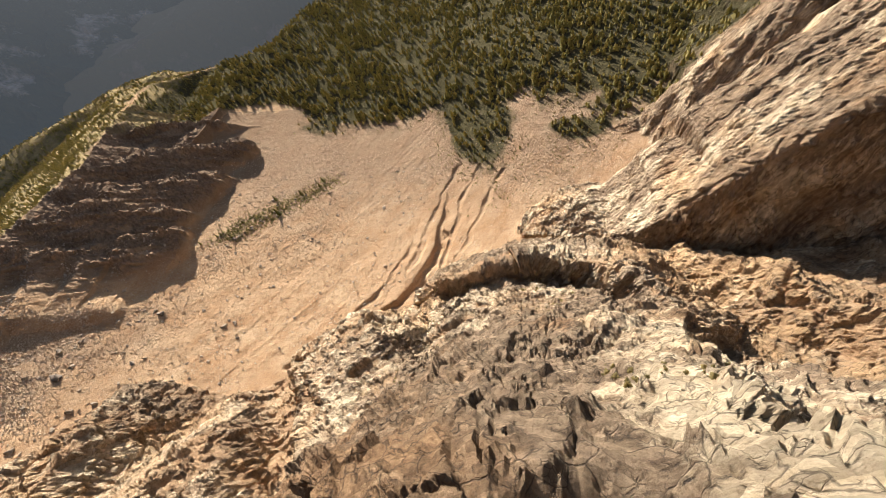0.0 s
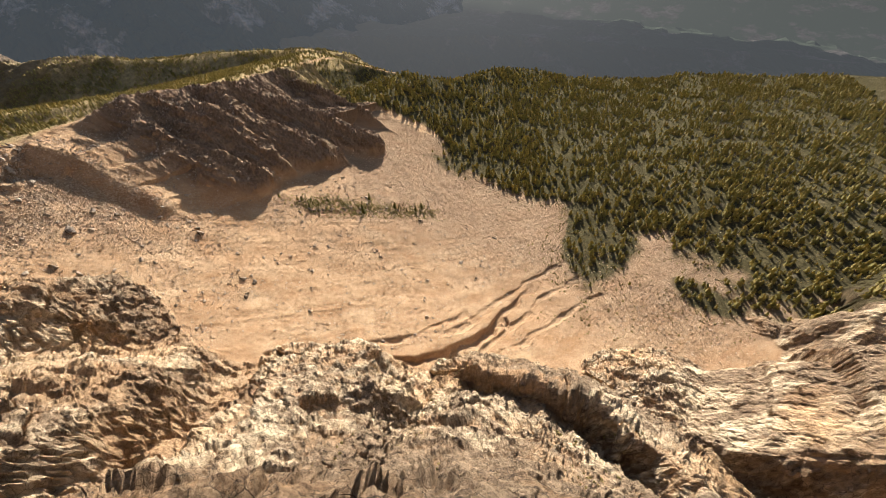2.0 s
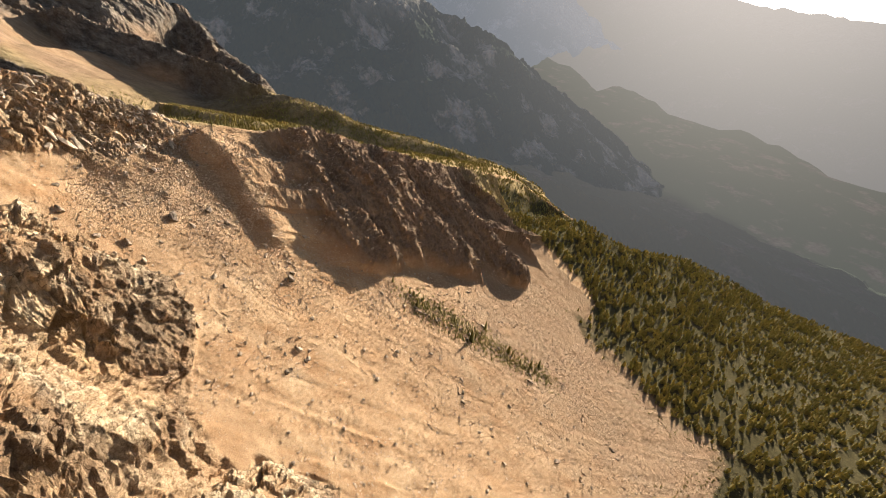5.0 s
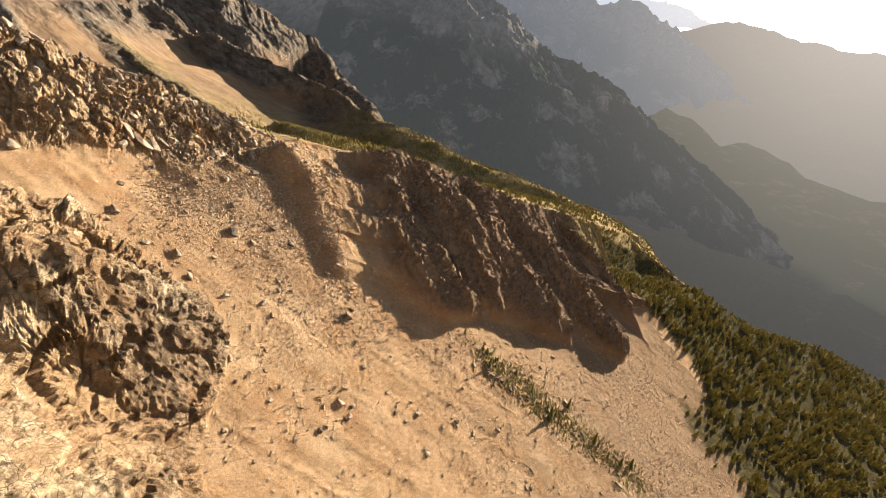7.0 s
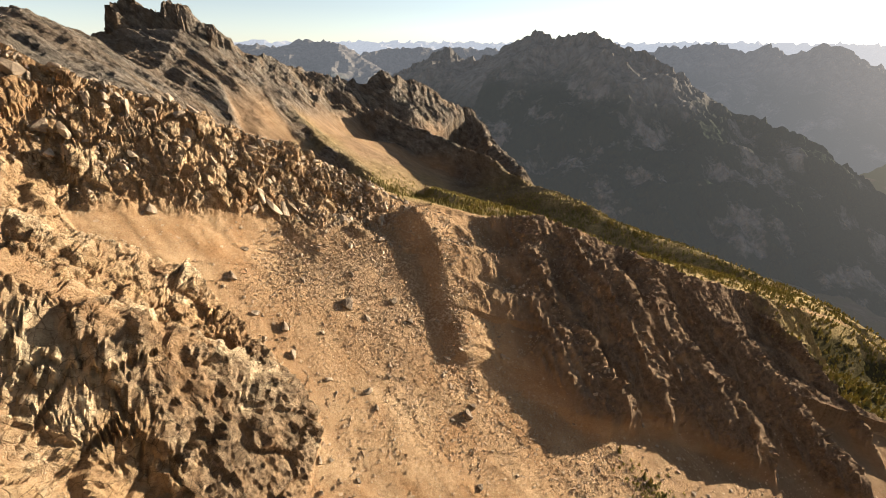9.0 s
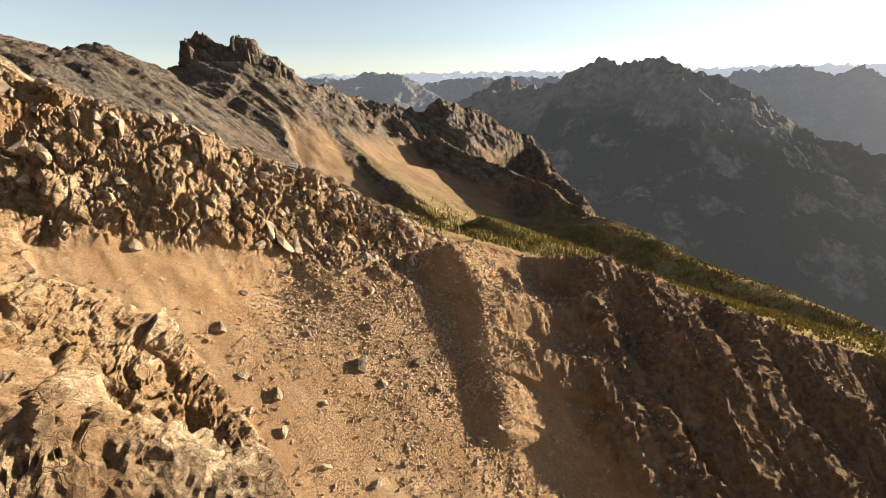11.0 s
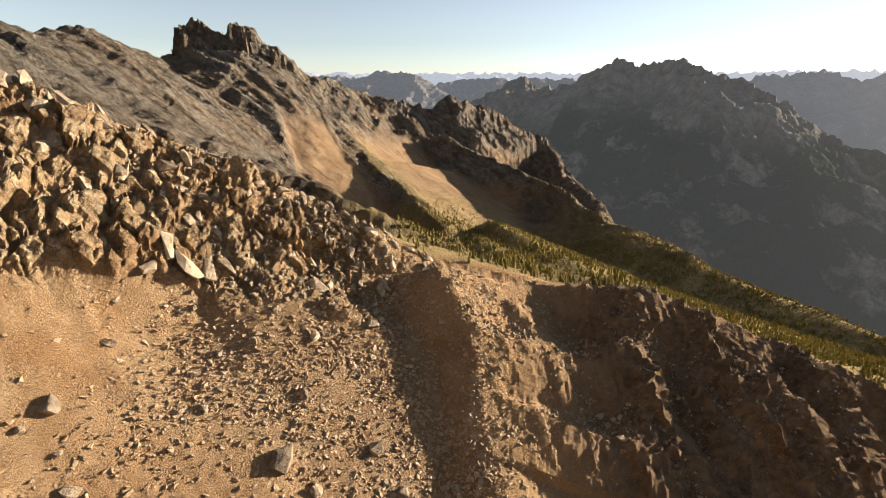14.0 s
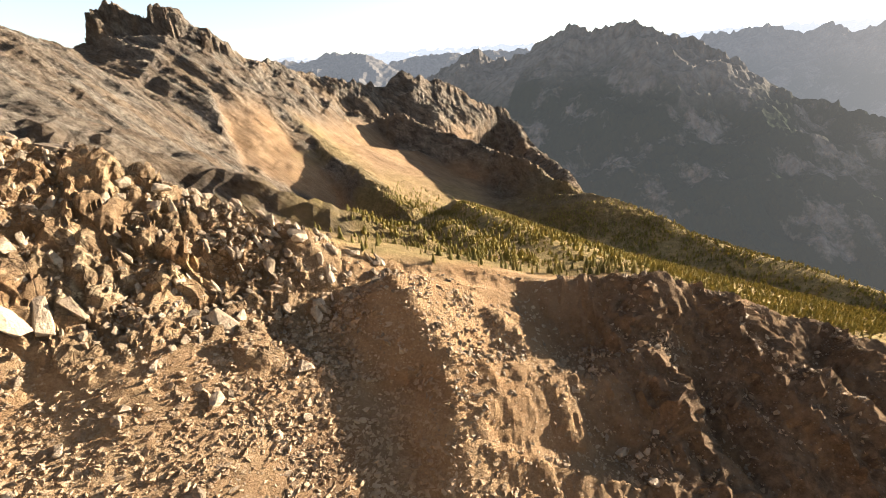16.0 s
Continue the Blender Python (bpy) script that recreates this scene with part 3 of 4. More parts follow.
# open joints between the blocks, and rocky crests on the eroded spurs
crag = crag - 0.25 * CALM * (1 - smooth(joint2, 0.0, 0.1)) - 0.7 * CALM * (1 - smooth(joint, 0.0, 0.06))
BACKBONE = np.exp(-(np.min([along(s, X, Y)[0] for s in SPURS], axis=0) / 5.0) ** 2) * smooth(X, 110, 135)
CROWN = smooth(30 - along(RIB, X, Y)[0], 0, 10) * smooth(X, -12, 4) * smooth(105 - X, 0, 25) * (Y > 190)
bc, jc = blocks(X + 0.5 * Z + wa, Y - 0.4 * Z + wb, 0.5 * Z, 6.5, 37)
crag = crag + CROWN * (1.3 * bc * smooth(jc, 0, 0.15) - 1.2 * (1 - smooth(jc, 0, 0.1)))
fl1, fl2 = 0.93 * X + 0.36 * Y, 0.36 * X - 0.93 * Y
gully = fractal(fl1 + 0.25 * wa, 0.16 * fl2, X * 0, 7.0, 5, 0.62, 53, True)
bb, jb = blocks(fl1 + 0.3 * wa, 0.45 * fl2 + 0.3 * wb, 0.4 * Z, 2.4, 57)
push = ROCK * (crag - PIT) + (1 - ROCK) * (soil + FACE * (0.35 + 0.65 * smooth(X, 122, 145)) * (0.6 * rough + 1.3 * gully * smooth(X, 104, 135) + 0.7 * bb * smooth(jb, 0, 0.2) + (0.4 + 0.9 * BACKBONE) * bs + (0.4 + 0.8 * BACKBONE) * bl))
VEG = forest(X, Y)
# soil gathers in the hollows and on the easier slopes of the rock
mean = push.copy()
for _ in range(10):
    mean[:, 1:-1] = (mean[:, :-2] + mean[:, 1:-1] + mean[:, 2:]) / 3
    mean[1:-1] = (mean[:-2] + mean[1:-1] + mean[2:]) / 3
ease = smooth(2.1 - np.hypot(hx, hy), 0, 1.1)
SOIL = ROCK * smooth(0.9 * (mean - push) + 0.7 * fractal(X, Y, Z, 16, 4, 0.55, 151) + 0.5 * ease - 0.15 + 0.4 * smooth(Y, 104, 122) * smooth(58 - X, 0, 14), 0.0, 0.75) * (0.5 + 0.5 * ease)
SOIL = np.maximum(SOIL, 0.95 * ROCK * np.exp(-(along(CHUTE, X, Y)[0] / 7) ** 2))
SOIL = SOIL * (1 - 0.75 * smooth(30 - X, 0, 12) * smooth(48 - abs(Y), 0, 10)) * (1 - 0.8 * smooth(X, 85, 95) * smooth(-Y, 40, 55))


def rusty(x, y):
    """Where the rock is stained orange and buried in its own soil."""
    n = fractal(x, y, x * 0, 14, 4, 0.6, 131)
    d, _, _ = along(BENCH, x, y)
    f = smooth(30 - d + 9 * n, 0, 14) * smooth(90 - x, 0, 20)
    for px, py, r in ((-8, 218, 26), (6, 236, 18), (12, 210, 12), (14, 178, 15), (26, 128, 7), (36, 138, 8), (20, 86, 12), (42, 96, 9), (22, 161, 11), (28, 176, 9), (16, 146, 9)):
        f = np.maximum(f, smooth(1.15 - np.hypot(x - px, y - py) / r + 0.45 * n, 0, 0.5))
    return 0.85 * f


def bare_stone(x, y, z):
    """Where fresh pale stone shows through the dark crust."""
    f = 0.29 + 0.36 * fractal(x, y, z, 30, 3, 0.5, 111) + 0.16 * fractal(x, y, z, 8, 3, 0.5, 113)
    # spots at (0.5, 0.5) and (78, 10): dark crust plus painted overhang shade
    for px, py, r, a in ((1, -13, 8, 0.5), (0.5, 0.5, 5, -1.0), (12, 10, 12, -0.1), (6, -8, 16, 0.2), (14, -30, 12, 0.3), (20, 18, 16, -0.15), (78, 10, 14, -0.7), (40, 155, 16, -0.22), (30, 192, 10, 0.3), (60, 96, 8, 0.8), (40, 122, 14, 0.0), (45, 165, 6, 0.4), (20, 150, 14, 0.3), (40, 238, 20, -0.25), (75, 246, 14, -0.15), (26, 28, 17, -0.4), (22, 140, 14, 0.4), (30, 170, 12, 0.3), (8, 150, 22, 0.35), (0, 190, 20, 0.3), (5, 14, 12, -0.3), (20, 0, 14, -0.1), (108, -66, 18, 0.4), (108, -100, 22, 0.25), (56, 88, 10, 0.4), (130, -62, 20, 0.3)):
        f = f + a * np.exp(-((x - px) ** 2 + (y - py) ** 2) / (r * r))
    f = f - 0.14 * smooth(62 - x, 0, 12) * smooth(45 - abs(y), 0, 10) + 0.45 * (fractal(x * 0.8 + y * 0.2, y * 0.1 - z * 0.3, z * 0.5 + y * 0.2, 7, 3, 0.55, 117) - 0.5) * smooth(-y, 40, 60)
    return np.clip(f, 0, 1)


# dark: brown bank rock with deep shade added to its colour; debris darkens eastwards
ground = sheet("ground", gx, gy, Z + push / norm, GROUND, -hx / norm * push, -hy / norm * push,
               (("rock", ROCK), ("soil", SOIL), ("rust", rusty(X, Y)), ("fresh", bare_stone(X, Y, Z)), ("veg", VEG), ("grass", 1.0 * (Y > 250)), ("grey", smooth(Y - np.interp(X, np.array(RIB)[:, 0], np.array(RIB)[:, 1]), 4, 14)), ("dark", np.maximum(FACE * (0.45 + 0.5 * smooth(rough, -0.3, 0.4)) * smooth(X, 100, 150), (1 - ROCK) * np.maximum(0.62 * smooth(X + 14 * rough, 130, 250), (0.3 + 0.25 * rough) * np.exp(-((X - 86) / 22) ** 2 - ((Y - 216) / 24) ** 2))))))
tagged(ground, "steep orange-tan debris slope with dark broken rock ribs", "ground", kind="structure")

# the wider mountainside
fx = lines((-900, -300, 15), (-300, 420, 2.8), (420, 700, 6), (700, 1400, 20))
fy = lines((-700, -200, 12), (-200, 250, 6), (250, 1020, 2.8), (1020, 1700, 20))
X2, Y2 = np.meshgrid(fx, fy)
Z2, R2, F2 = landform(X2, Y2)
b2, j2 = blocks(X2, Y2, Z2, 30, 13)
b4, j4 = blocks(0.45 * X2 + 0.89 * Y2, 0.4 * (0.74 * X2 - 0.37 * Y2 - 0.56 * Z2), Z2, 9, 17)
dip = fractal(0.45 * X2 + 0.89 * Y2, 0.22 * (0.74 * X2 - 0.37 * Y2 - 0.56 * Z2), Z2 * 0, 20, 6, 0.62, 61, True)
ribs = fractal(X2, Y2 * 0.3, Z2 * 0.3, 26, 4, 0.55, 67, True) * smooth(Y2 - 0.2 * X2, 760, 840)
Z2 = Z2 + R2 * (3.6 * dip + 1.2 * b2 + 1.0 * b4 + 6.0 * ribs)
inside = (X2 > NX0 + 8) & (X2 < NX1 - 14) & (Y2 > NY0 + 8) & (Y2 < NY1 - 11)
Z2 = np.where((X2 > NX0 + 5) & (X2 < NX1 - 5) & (Y2 > NY0 + 5) & (Y2 < NY1 - 5), Z2 - 1.5, Z2)
V2 = forest(X2, Y2)
wide = sheet("ground_wide", fx, fy, Z2, GROUND, None, None, (("rock", R2), ("fresh", bare_stone(X2, Y2, Z2)), ("veg", V2), ("grass", 1.0 * (Y2 > 285)), ("grey", np.maximum(smooth(Y2, 285, 330), smooth(-X2, 58, 68) * smooth(Y2, 130, 200))), ("dark", R2 * 0.35 * smooth(b2 + 0.5 * b4, -0.2, 0.7))), inside)
tagged(wide, "mountainside with rock ridges, debris bowls and forest", "ground", kind="structure")


# the castle-like rock tower on the skyline
tgx, tgy = np.arange(-250, -80, 1.3), np.arange(745, 830, 1.3)
TX, TY = np.meshgrid(tgx, tgy)
tq = (TX + 224) / 120
tline = 768 + 26 * tq
td = abs(TY - tline)
tb, tj = blocks(TX, TY, TX * 0, 13, 23)
tqn = tq + 0.012 * fractal(TX, TY, TX * 0, 9, 2, 0.5, 27)
ttop = np.interp(tqn, [-0.04, 0.0, 0.03, 0.1, 0.18, 0.24, 0.31, 0.40, 0.46, 0.5, 0.56, 0.7, 0.76, 0.84, 0.95, 1.1, 1.2], [-150, -52, -45, -43, -34, -35, -43, -48, -49, -39, -36, -41, -50, -58, -66, -80, -130])
tb2, _ = blocks(TX, TY, TX * 0, 6, 29)
TZ = ttop + 3.0 * tb + 1.6 * tb2 + 1.4 * fractal(TX, TY, TX * 0, 12, 5, 0.6, 25, True) - 2.4 * np.maximum(td - 7 - 5 * tb - 3 * tb2, 0)
tower = sheet("rock_tower", tgx, tgy, TZ, GROUND, None, None, (("rock", TX * 0 + 1), ("fresh", TX * 0 + 0.1), ("veg", TX * 0), ("grass", TX * 0), ("grey", TX * 0 + 1), ("dark", 0.5 * smooth(tb, -0.4, 0.4))), TZ < -150)
tagged(tower, "dark castle-like rock tower on the skyline ridge", "rock tower", kind="structure")


# ---- distance ----
def far_range(name, label, mat, crest, left, right, x0, x1, y0, y1, step, rough, salt, spire=0.5):
    """A mountain range beyond the valley: a craggy crest with ribs and couloirs below it."""
    ax, ay = np.arange(x0, x1, step), np.arange(y0, y1, step)
    A, B = np.meshgrid(ax, ay)
    n2 = fractal(A, B, A * 0, rough * 7, 3, 0.5, salt + 9)
    n = fractal(A + 0.4 * rough * n2, B, A * 0, rough * 2.6, 6, 0.58, salt, True)
    u, v = A + 0.5 * rough * n2, B + 0.3 * rough * n
    d, side, top = along(crest, u, v)
    h = range_of(crest, 0.5 * (left + right), u, v) - 16 * (1 - np.exp(-d / 25))
    jag = fractal(A, B, A * 0, rough * 0.55, 4, 0.6, salt + 31, True)
    h = h + 0.22 * rough * n * smooth(d, -20, 120) + spire * 0.28 * rough * jag * np.exp(-d / 60)
    h = np.maximum(h, -860)
    veg = np.ones(A.shape) if spire < 0.2 else np.maximum(smooth(top - h, 60, 210), smooth(-h, 190, 330) * (salt == 100))
    return tagged(sheet(name, ax, ay, h, mat, None, None, (("veg", veg),)), label, "mountain", kind="structure")


MASSIF = [(150, 2420, -205), (217, 2405, -206), (341, 2376, -160), (459, 2337, -86), (530, 2305, -130), (693, 2233, -124), (735, 2199, -60), (783, 2150, -22), (819, 2118, -54), (897, 2043, -47), (971, 1960, -35), (1038, 1901, -74), (1104, 1871, -88), (1164, 1822, -148), (1226, 1749, -206), (1277, 1681, -240), (1299, 1652, -318), (1340, 1615, -296), (1390, 1560, -300), (1432, 1495, -318), (1500, 1450, -420), (1600, 1380, -480), (1800, 1250, -590)]
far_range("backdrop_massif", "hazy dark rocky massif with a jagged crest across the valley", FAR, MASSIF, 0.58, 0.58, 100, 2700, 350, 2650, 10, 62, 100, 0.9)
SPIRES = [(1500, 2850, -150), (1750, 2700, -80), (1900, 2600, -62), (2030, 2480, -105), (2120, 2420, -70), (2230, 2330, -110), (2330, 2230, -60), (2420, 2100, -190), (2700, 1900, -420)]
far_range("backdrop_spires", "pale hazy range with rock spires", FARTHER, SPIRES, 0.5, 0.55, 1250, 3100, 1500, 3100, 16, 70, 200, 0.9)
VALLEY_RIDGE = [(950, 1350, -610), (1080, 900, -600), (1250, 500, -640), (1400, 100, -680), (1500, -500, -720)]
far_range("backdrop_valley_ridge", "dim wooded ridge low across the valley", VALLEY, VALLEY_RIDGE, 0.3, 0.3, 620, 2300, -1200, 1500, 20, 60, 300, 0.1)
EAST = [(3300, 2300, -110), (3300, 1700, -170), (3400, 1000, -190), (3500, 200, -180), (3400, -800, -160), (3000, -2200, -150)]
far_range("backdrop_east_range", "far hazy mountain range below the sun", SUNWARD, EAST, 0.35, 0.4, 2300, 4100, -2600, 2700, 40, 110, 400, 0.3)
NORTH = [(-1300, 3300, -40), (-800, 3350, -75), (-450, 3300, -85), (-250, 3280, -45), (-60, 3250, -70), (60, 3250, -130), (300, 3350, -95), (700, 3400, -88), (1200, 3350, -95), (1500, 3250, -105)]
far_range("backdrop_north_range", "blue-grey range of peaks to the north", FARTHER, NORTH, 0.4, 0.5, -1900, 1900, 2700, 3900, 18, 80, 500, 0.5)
# the peaks get their pallor from the emitted haze colour
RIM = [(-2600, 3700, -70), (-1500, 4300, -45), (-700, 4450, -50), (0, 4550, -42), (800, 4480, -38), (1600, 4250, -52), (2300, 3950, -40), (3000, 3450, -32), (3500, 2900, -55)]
far_range("backdrop_rim", "pale blue peaks on the horizon, paled by painted haze", FARTHEST, RIM, 0.3, 0.35, -3000, 3900, 2600, 4750, 26, 85, 600, 0.6)
fl = np.linspace(-4600, 4600, 24)
FX, FY = np.meshgrid(fl, fl)
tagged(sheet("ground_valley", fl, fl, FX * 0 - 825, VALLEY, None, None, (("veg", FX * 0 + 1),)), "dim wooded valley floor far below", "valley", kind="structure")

# ---- heights of the built ground ----
def sampler(gx, gy, Z):
    def at(x, y):
        i = np.clip(np.searchsorted(gx, x) - 1, 0, len(gx) - 2)
        j = np.clip(np.searchsorted(gy, y) - 1, 0, len(gy) - 2)
        u = (x - gx[i]) / (gx[i + 1] - gx[i])
        v = (y - gy[j]) / (gy[j + 1] - gy[j])
        return (Z[j, i] * (1 - u) + Z[j, i + 1] * u) * (1 - v) + (Z[j + 1, i] * (1 - u) + Z[j + 1, i + 1] * u) * v
    return at


near_z, wide_z = sampler(gx, gy, Z + push / norm), sampler(fx, fy, Z2)


def ground_z(x, y):
    x, y = np.asarray(x, float), np.asarray(y, float)
    close = (x > NX0 + 2) & (x < NX1 - 2) & (y > NY0 + 2) & (y < NY1 - 2)
    return np.where(close, near_z(x, y), wide_z(x, y))


rng = np.random.default_rng(7)


def link_mesh(name, verts, faces, mat, smooth_faces=False):
    me = bpy.data.meshes.new(name)
    me.from_pydata([tuple(v) for v in verts], [], [tuple(f) for f in faces])
    me.materials.append(mat)
    me.update()
    return me


def part(name, me, parent):
    ob = new(name, me)
    ob.parent = parent
    return ob


# ---- rocks ----
def rock_material(name, dark, mid, pale, per_island=False):
    m = Nodes(name, 0.92, 0.15)
    pick = m.island() if per_island else m.own()
    c = m.mix(m.noise(0.9, 9, 0.78, None, 0.36, 0.6), dark, mid)
    c = m.mix(m.math("MULTIPLY", m.noise(0.16, 6, 0.7, None, 0.46, 0.6), m.ramp(pick, 0.1, 0.9, 0.15, 1.0)), c, pale)
    c = m.mix(m.ramp(pick, 0.0, 1.0, 0.0, 0.45), c, mid)
    m.colour(c)
    m.bump(m.math("ADD", m.noise(1.2, 9, 0.78), m.noise(5.0, 5, 0.7)), 0.8, 0.2)
    return m.mat


ROCK_PALE = rock_material("pale_broken_rock", (0.21, 0.155, 0.105), (0.40, 0.30, 0.20), (0.55, 0.445, 0.315))
ROCK_DARK = rock_material("dark_crusted_rock", (0.10, 0.075, 0.054), (0.24, 0.175, 0.115), (0.43, 0.325, 0.21))
STONE_PALE = rock_material("loose_pale_stone", (0.26, 0.17, 0.10), (0.40, 0.272, 0.16), (0.56, 0.43, 0.29), True)
STONE_MIXED = rock_material("mixed_crest_stone", (0.12, 0.088, 0.06), (0.32, 0.235, 0.155), (0.54, 0.43, 0.30), True)


def rock_shape(seed, points, squash=(1, 1, 1), boxy=0.5):
    """An angular broken block: the hull of scattered corners, about one metre across."""
    r = np.random.default_rng(seed)
    p = r.normal(size=(points, 3))
    ball = p / np.linalg.norm(p, axis=1)[:, None]
    cube = ball / np.max(np.abs(ball), axis=1)[:, None]
    p = (ball * (1 - boxy) + cube * 0.8 * boxy) * r.uniform(0.8, 1.0, (points, 1)) * 0.55 * np.array(squash)
    bm = bmesh.new()
    for v in p:
        bm.verts.new(v)
    out = bmesh.ops.convex_hull(bm, input=bm.verts)
    bmesh.ops.delete(bm, geom=list({g for g in out["geom_interior"] + out["geom_unused"] if isinstance(g, bmesh.types.BMVert)}), context="VERTS")
    bmesh.ops.recalc_face_normals(bm, faces=bm.faces)
    return bm


def rock_data(seed, points, squash=(1, 1, 1), boxy=0.5, bevel=0.0):
    bm = rock_shape(seed, points, squash, boxy)
    if bevel:
        bmesh.ops.bevel(bm, geom=bm.edges[:], offset=bevel, segments=1, affect="EDGES", clamp_overlap=True)
    bmesh.ops.triangulate(bm, faces=[f for f in bm.faces if len(f.verts) > 4])
    bm.verts.index_update()
    v = np.array([q.co for q in bm.verts])
    f = [[q.index for q in g.verts] for g in bm.faces]
    bm.free()
    return v, f


def turn_matrices(n, r, tilt=3.14):
    a, b, c = r.uniform(0, 6.28, n), r.uniform(-tilt, tilt, n), r.uniform(-tilt, tilt, n)
    ca, sa, cb, sb, cc, sc = np.cos(a), np.sin(a), np.cos(b), np.sin(b), np.cos(c), np.sin(c)
    one, zero = np.ones(n), np.zeros(n)
    Rz = np.stack([ca, -sa, zero, sa, ca, zero, zero, zero, one], -1).reshape(n, 3, 3)
    Rx = np.stack([one, zero, zero, zero, cb, -sb, zero, sb, cb], -1).reshape(n, 3, 3)
    Ry = np.stack([cc, zero, sc, zero, one, zero, -sc, zero, cc], -1).reshape(n, 3, 3)
    return Rz @ Rx @ Ry


def scatter(name, shapes, pos, size, rot, mat, label, category):
    """Very many small pieces as one body of stuff."""
    pick = rng.integers(0, len(shapes), len(pos))
    vs, ls, starts, base, lo = [], [], [], 0, 0
    for k, (v, f) in enumerate(shapes):
        ids = np.nonzero(pick == k)[0]
        if not len(ids):
            continue
        w = np.einsum("nij,vj->nvi", rot[ids], v) * size[ids][:, None, None] + pos[ids][:, None, :]
        vs.append(w.reshape(-1, 3))
        counts = np.array([len(q) for q in f])
        flat = np.concatenate([np.array(q) for q in f])
        off = base + np.arange(len(ids))[:, None] * len(v)
        ls.append((flat[None, :] + off).ravel())
        cs = np.concatenate([[0], np.cumsum(counts)[:-1]])
        starts.append((lo + np.arange(len(ids))[:, None] * counts.sum() + cs[None, :]).ravel())
        base += len(ids) * len(v)
        lo += len(ids) * counts.sum()
    vs, ls, starts = np.concatenate(vs), np.concatenate(ls), np.concatenate(starts)
    me = bpy.data.meshes.new(name)
    me.vertices.add(len(vs))
    me.vertices.foreach_set("co", vs.astype(np.float32).ravel())
    me.loops.add(len(ls))
    me.loops.foreach_set("vertex_index", ls.astype(np.int32))
    me.polygons.add(len(starts))
    me.polygons.foreach_set("loop_start", starts.astype(np.int32))
    me.update(calc_edges=True)
    me.polygons.foreach_set("use_smooth", np.zeros(len(starts), bool))
    me.materials.append(mat)
    return tagged(new(name, me), label, category, kind="stuff")


BOULDERS = {}
for i in range(8):
    for key, mat in (("pale", ROCK_PALE), ("dark", ROCK_DARK)):
        v, f = rock_data(100 + i, 19, (1.15, 0.92, 0.72), 0.75, 0.014)
        BOULDERS[key, i] = link_mesh("boulder", v, f, mat)
        v, f = rock_data(200 + i, 14, (0.6, 0.4, 1.4), 0.95, 0.008)
        BOULDERS[key + " slab", i] = link_mesh("rock_block", v, f, mat)


def boulder(x, y, size, key="pale", name="boulder", sink=0.3, tilt=0.3, label="", category="boulder", group="boulders on the debris slope", lift=0.0):
    ob = new(name, BOULDERS[key, int(rng.integers(0, 8))])
    ob.scale = [size * s for s in rng.uniform(0.85, 1.2, 3)]
    lay = Vector((0, 0, 1)).rotation_difference(Vector((0.4, -0.3, 1))) if "slab" not in key else Vector((0, 0, 1)).rotation_difference(Vector((-0.42, 0.4, 0.8)))
    own = Euler((rng.uniform(-tilt, tilt), rng.uniform(-tilt, tilt), rng.uniform(0, 6.28))).to_quaternion()
    ob.rotation_euler = (lay @ own).to_euler()
    high = 0.55 * size * (1.2 if "slab" in key else 0.7)
    ob.location = (x, y, float(ground_z(x, y)) + high * (1 - 2 * sink) + lift)
    return tagged(ob, label, category, group)


# boulders that stand out on the slope: x, y, size
for x, y, s, key in ((42, 198, 4.0, "dark"), (73, 202, 5.5, "dark"), (56, 189, 4.0, "dark"), (66, 191, 2.4, "pale"), (95, 150, 3.6, "pale"), (97, 146, 3.2, "pale"), (99, 149, 2.2, "pale"),
                     (122, 147, 2.6, "pale"), (137, 144, 2.8, "pale"), (107, 181, 4.6, "dark"), (109, 184, 3.0, "dark"), (72, 234, 5.0, "pale"), (74, 236, 3.2, "pale"), (84, 229, 3.6, "pale"), (74, 222, 3.4, "pale"),
                     (64, 218, 2.8, "pale"), (87, 209, 4.2, "dark"), (74, 212, 2.6, "dark"), (168, 188, 2.4, "pale"), (60, 205, 2.2, "pale"), (49, 190, 2.8, "pale"), (52, 184, 2.4, "pale"), (80, 176, 2.4, "dark"),
                     (66, 160, 2.6, "dark"), (75, 158, 2.0, "dark"), (103, 196, 3.4, "pale"), (92, 204, 3.0, "dark"), (115, 150, 1.8, "pale"), (150, 160, 2.0, "pale"), (88, 186, 2.6, "pale")):
    boulder(x, y, s * 0.8, key, label="large angular %s boulder resting on orange debris" % ("pale tan" if key == "pale" else "dark grey-brown"))
count = 0
while count < 260:
    x, y = rng.uniform(40, 230), rng.uniform(40, 236)
    if landform(np.array([x]), np.array([y]))[1][0] > 0.1 or forest(np.array([x]), np.array([y]))[0] > 0.3:
        continue
    near_bank = np.exp(-abs(debris(x, y) - float(ground_z(x, y)) + 2) / 6)
    if rng.uniform() > 0.25 + 0.75 * near_bank:
        continue
    boulder(x, y, rng.uniform(0.8, 1.6) + 1.2 * rng.uniform() ** 4, "pale" if rng.uniform() < 0.9 else "dark", label="angular tan boulder on the debris slope")
    count += 1

# the broken rock crown on the crest: leaning slabs among smaller blocks
RIDGE_LINE = np.array(RIB)
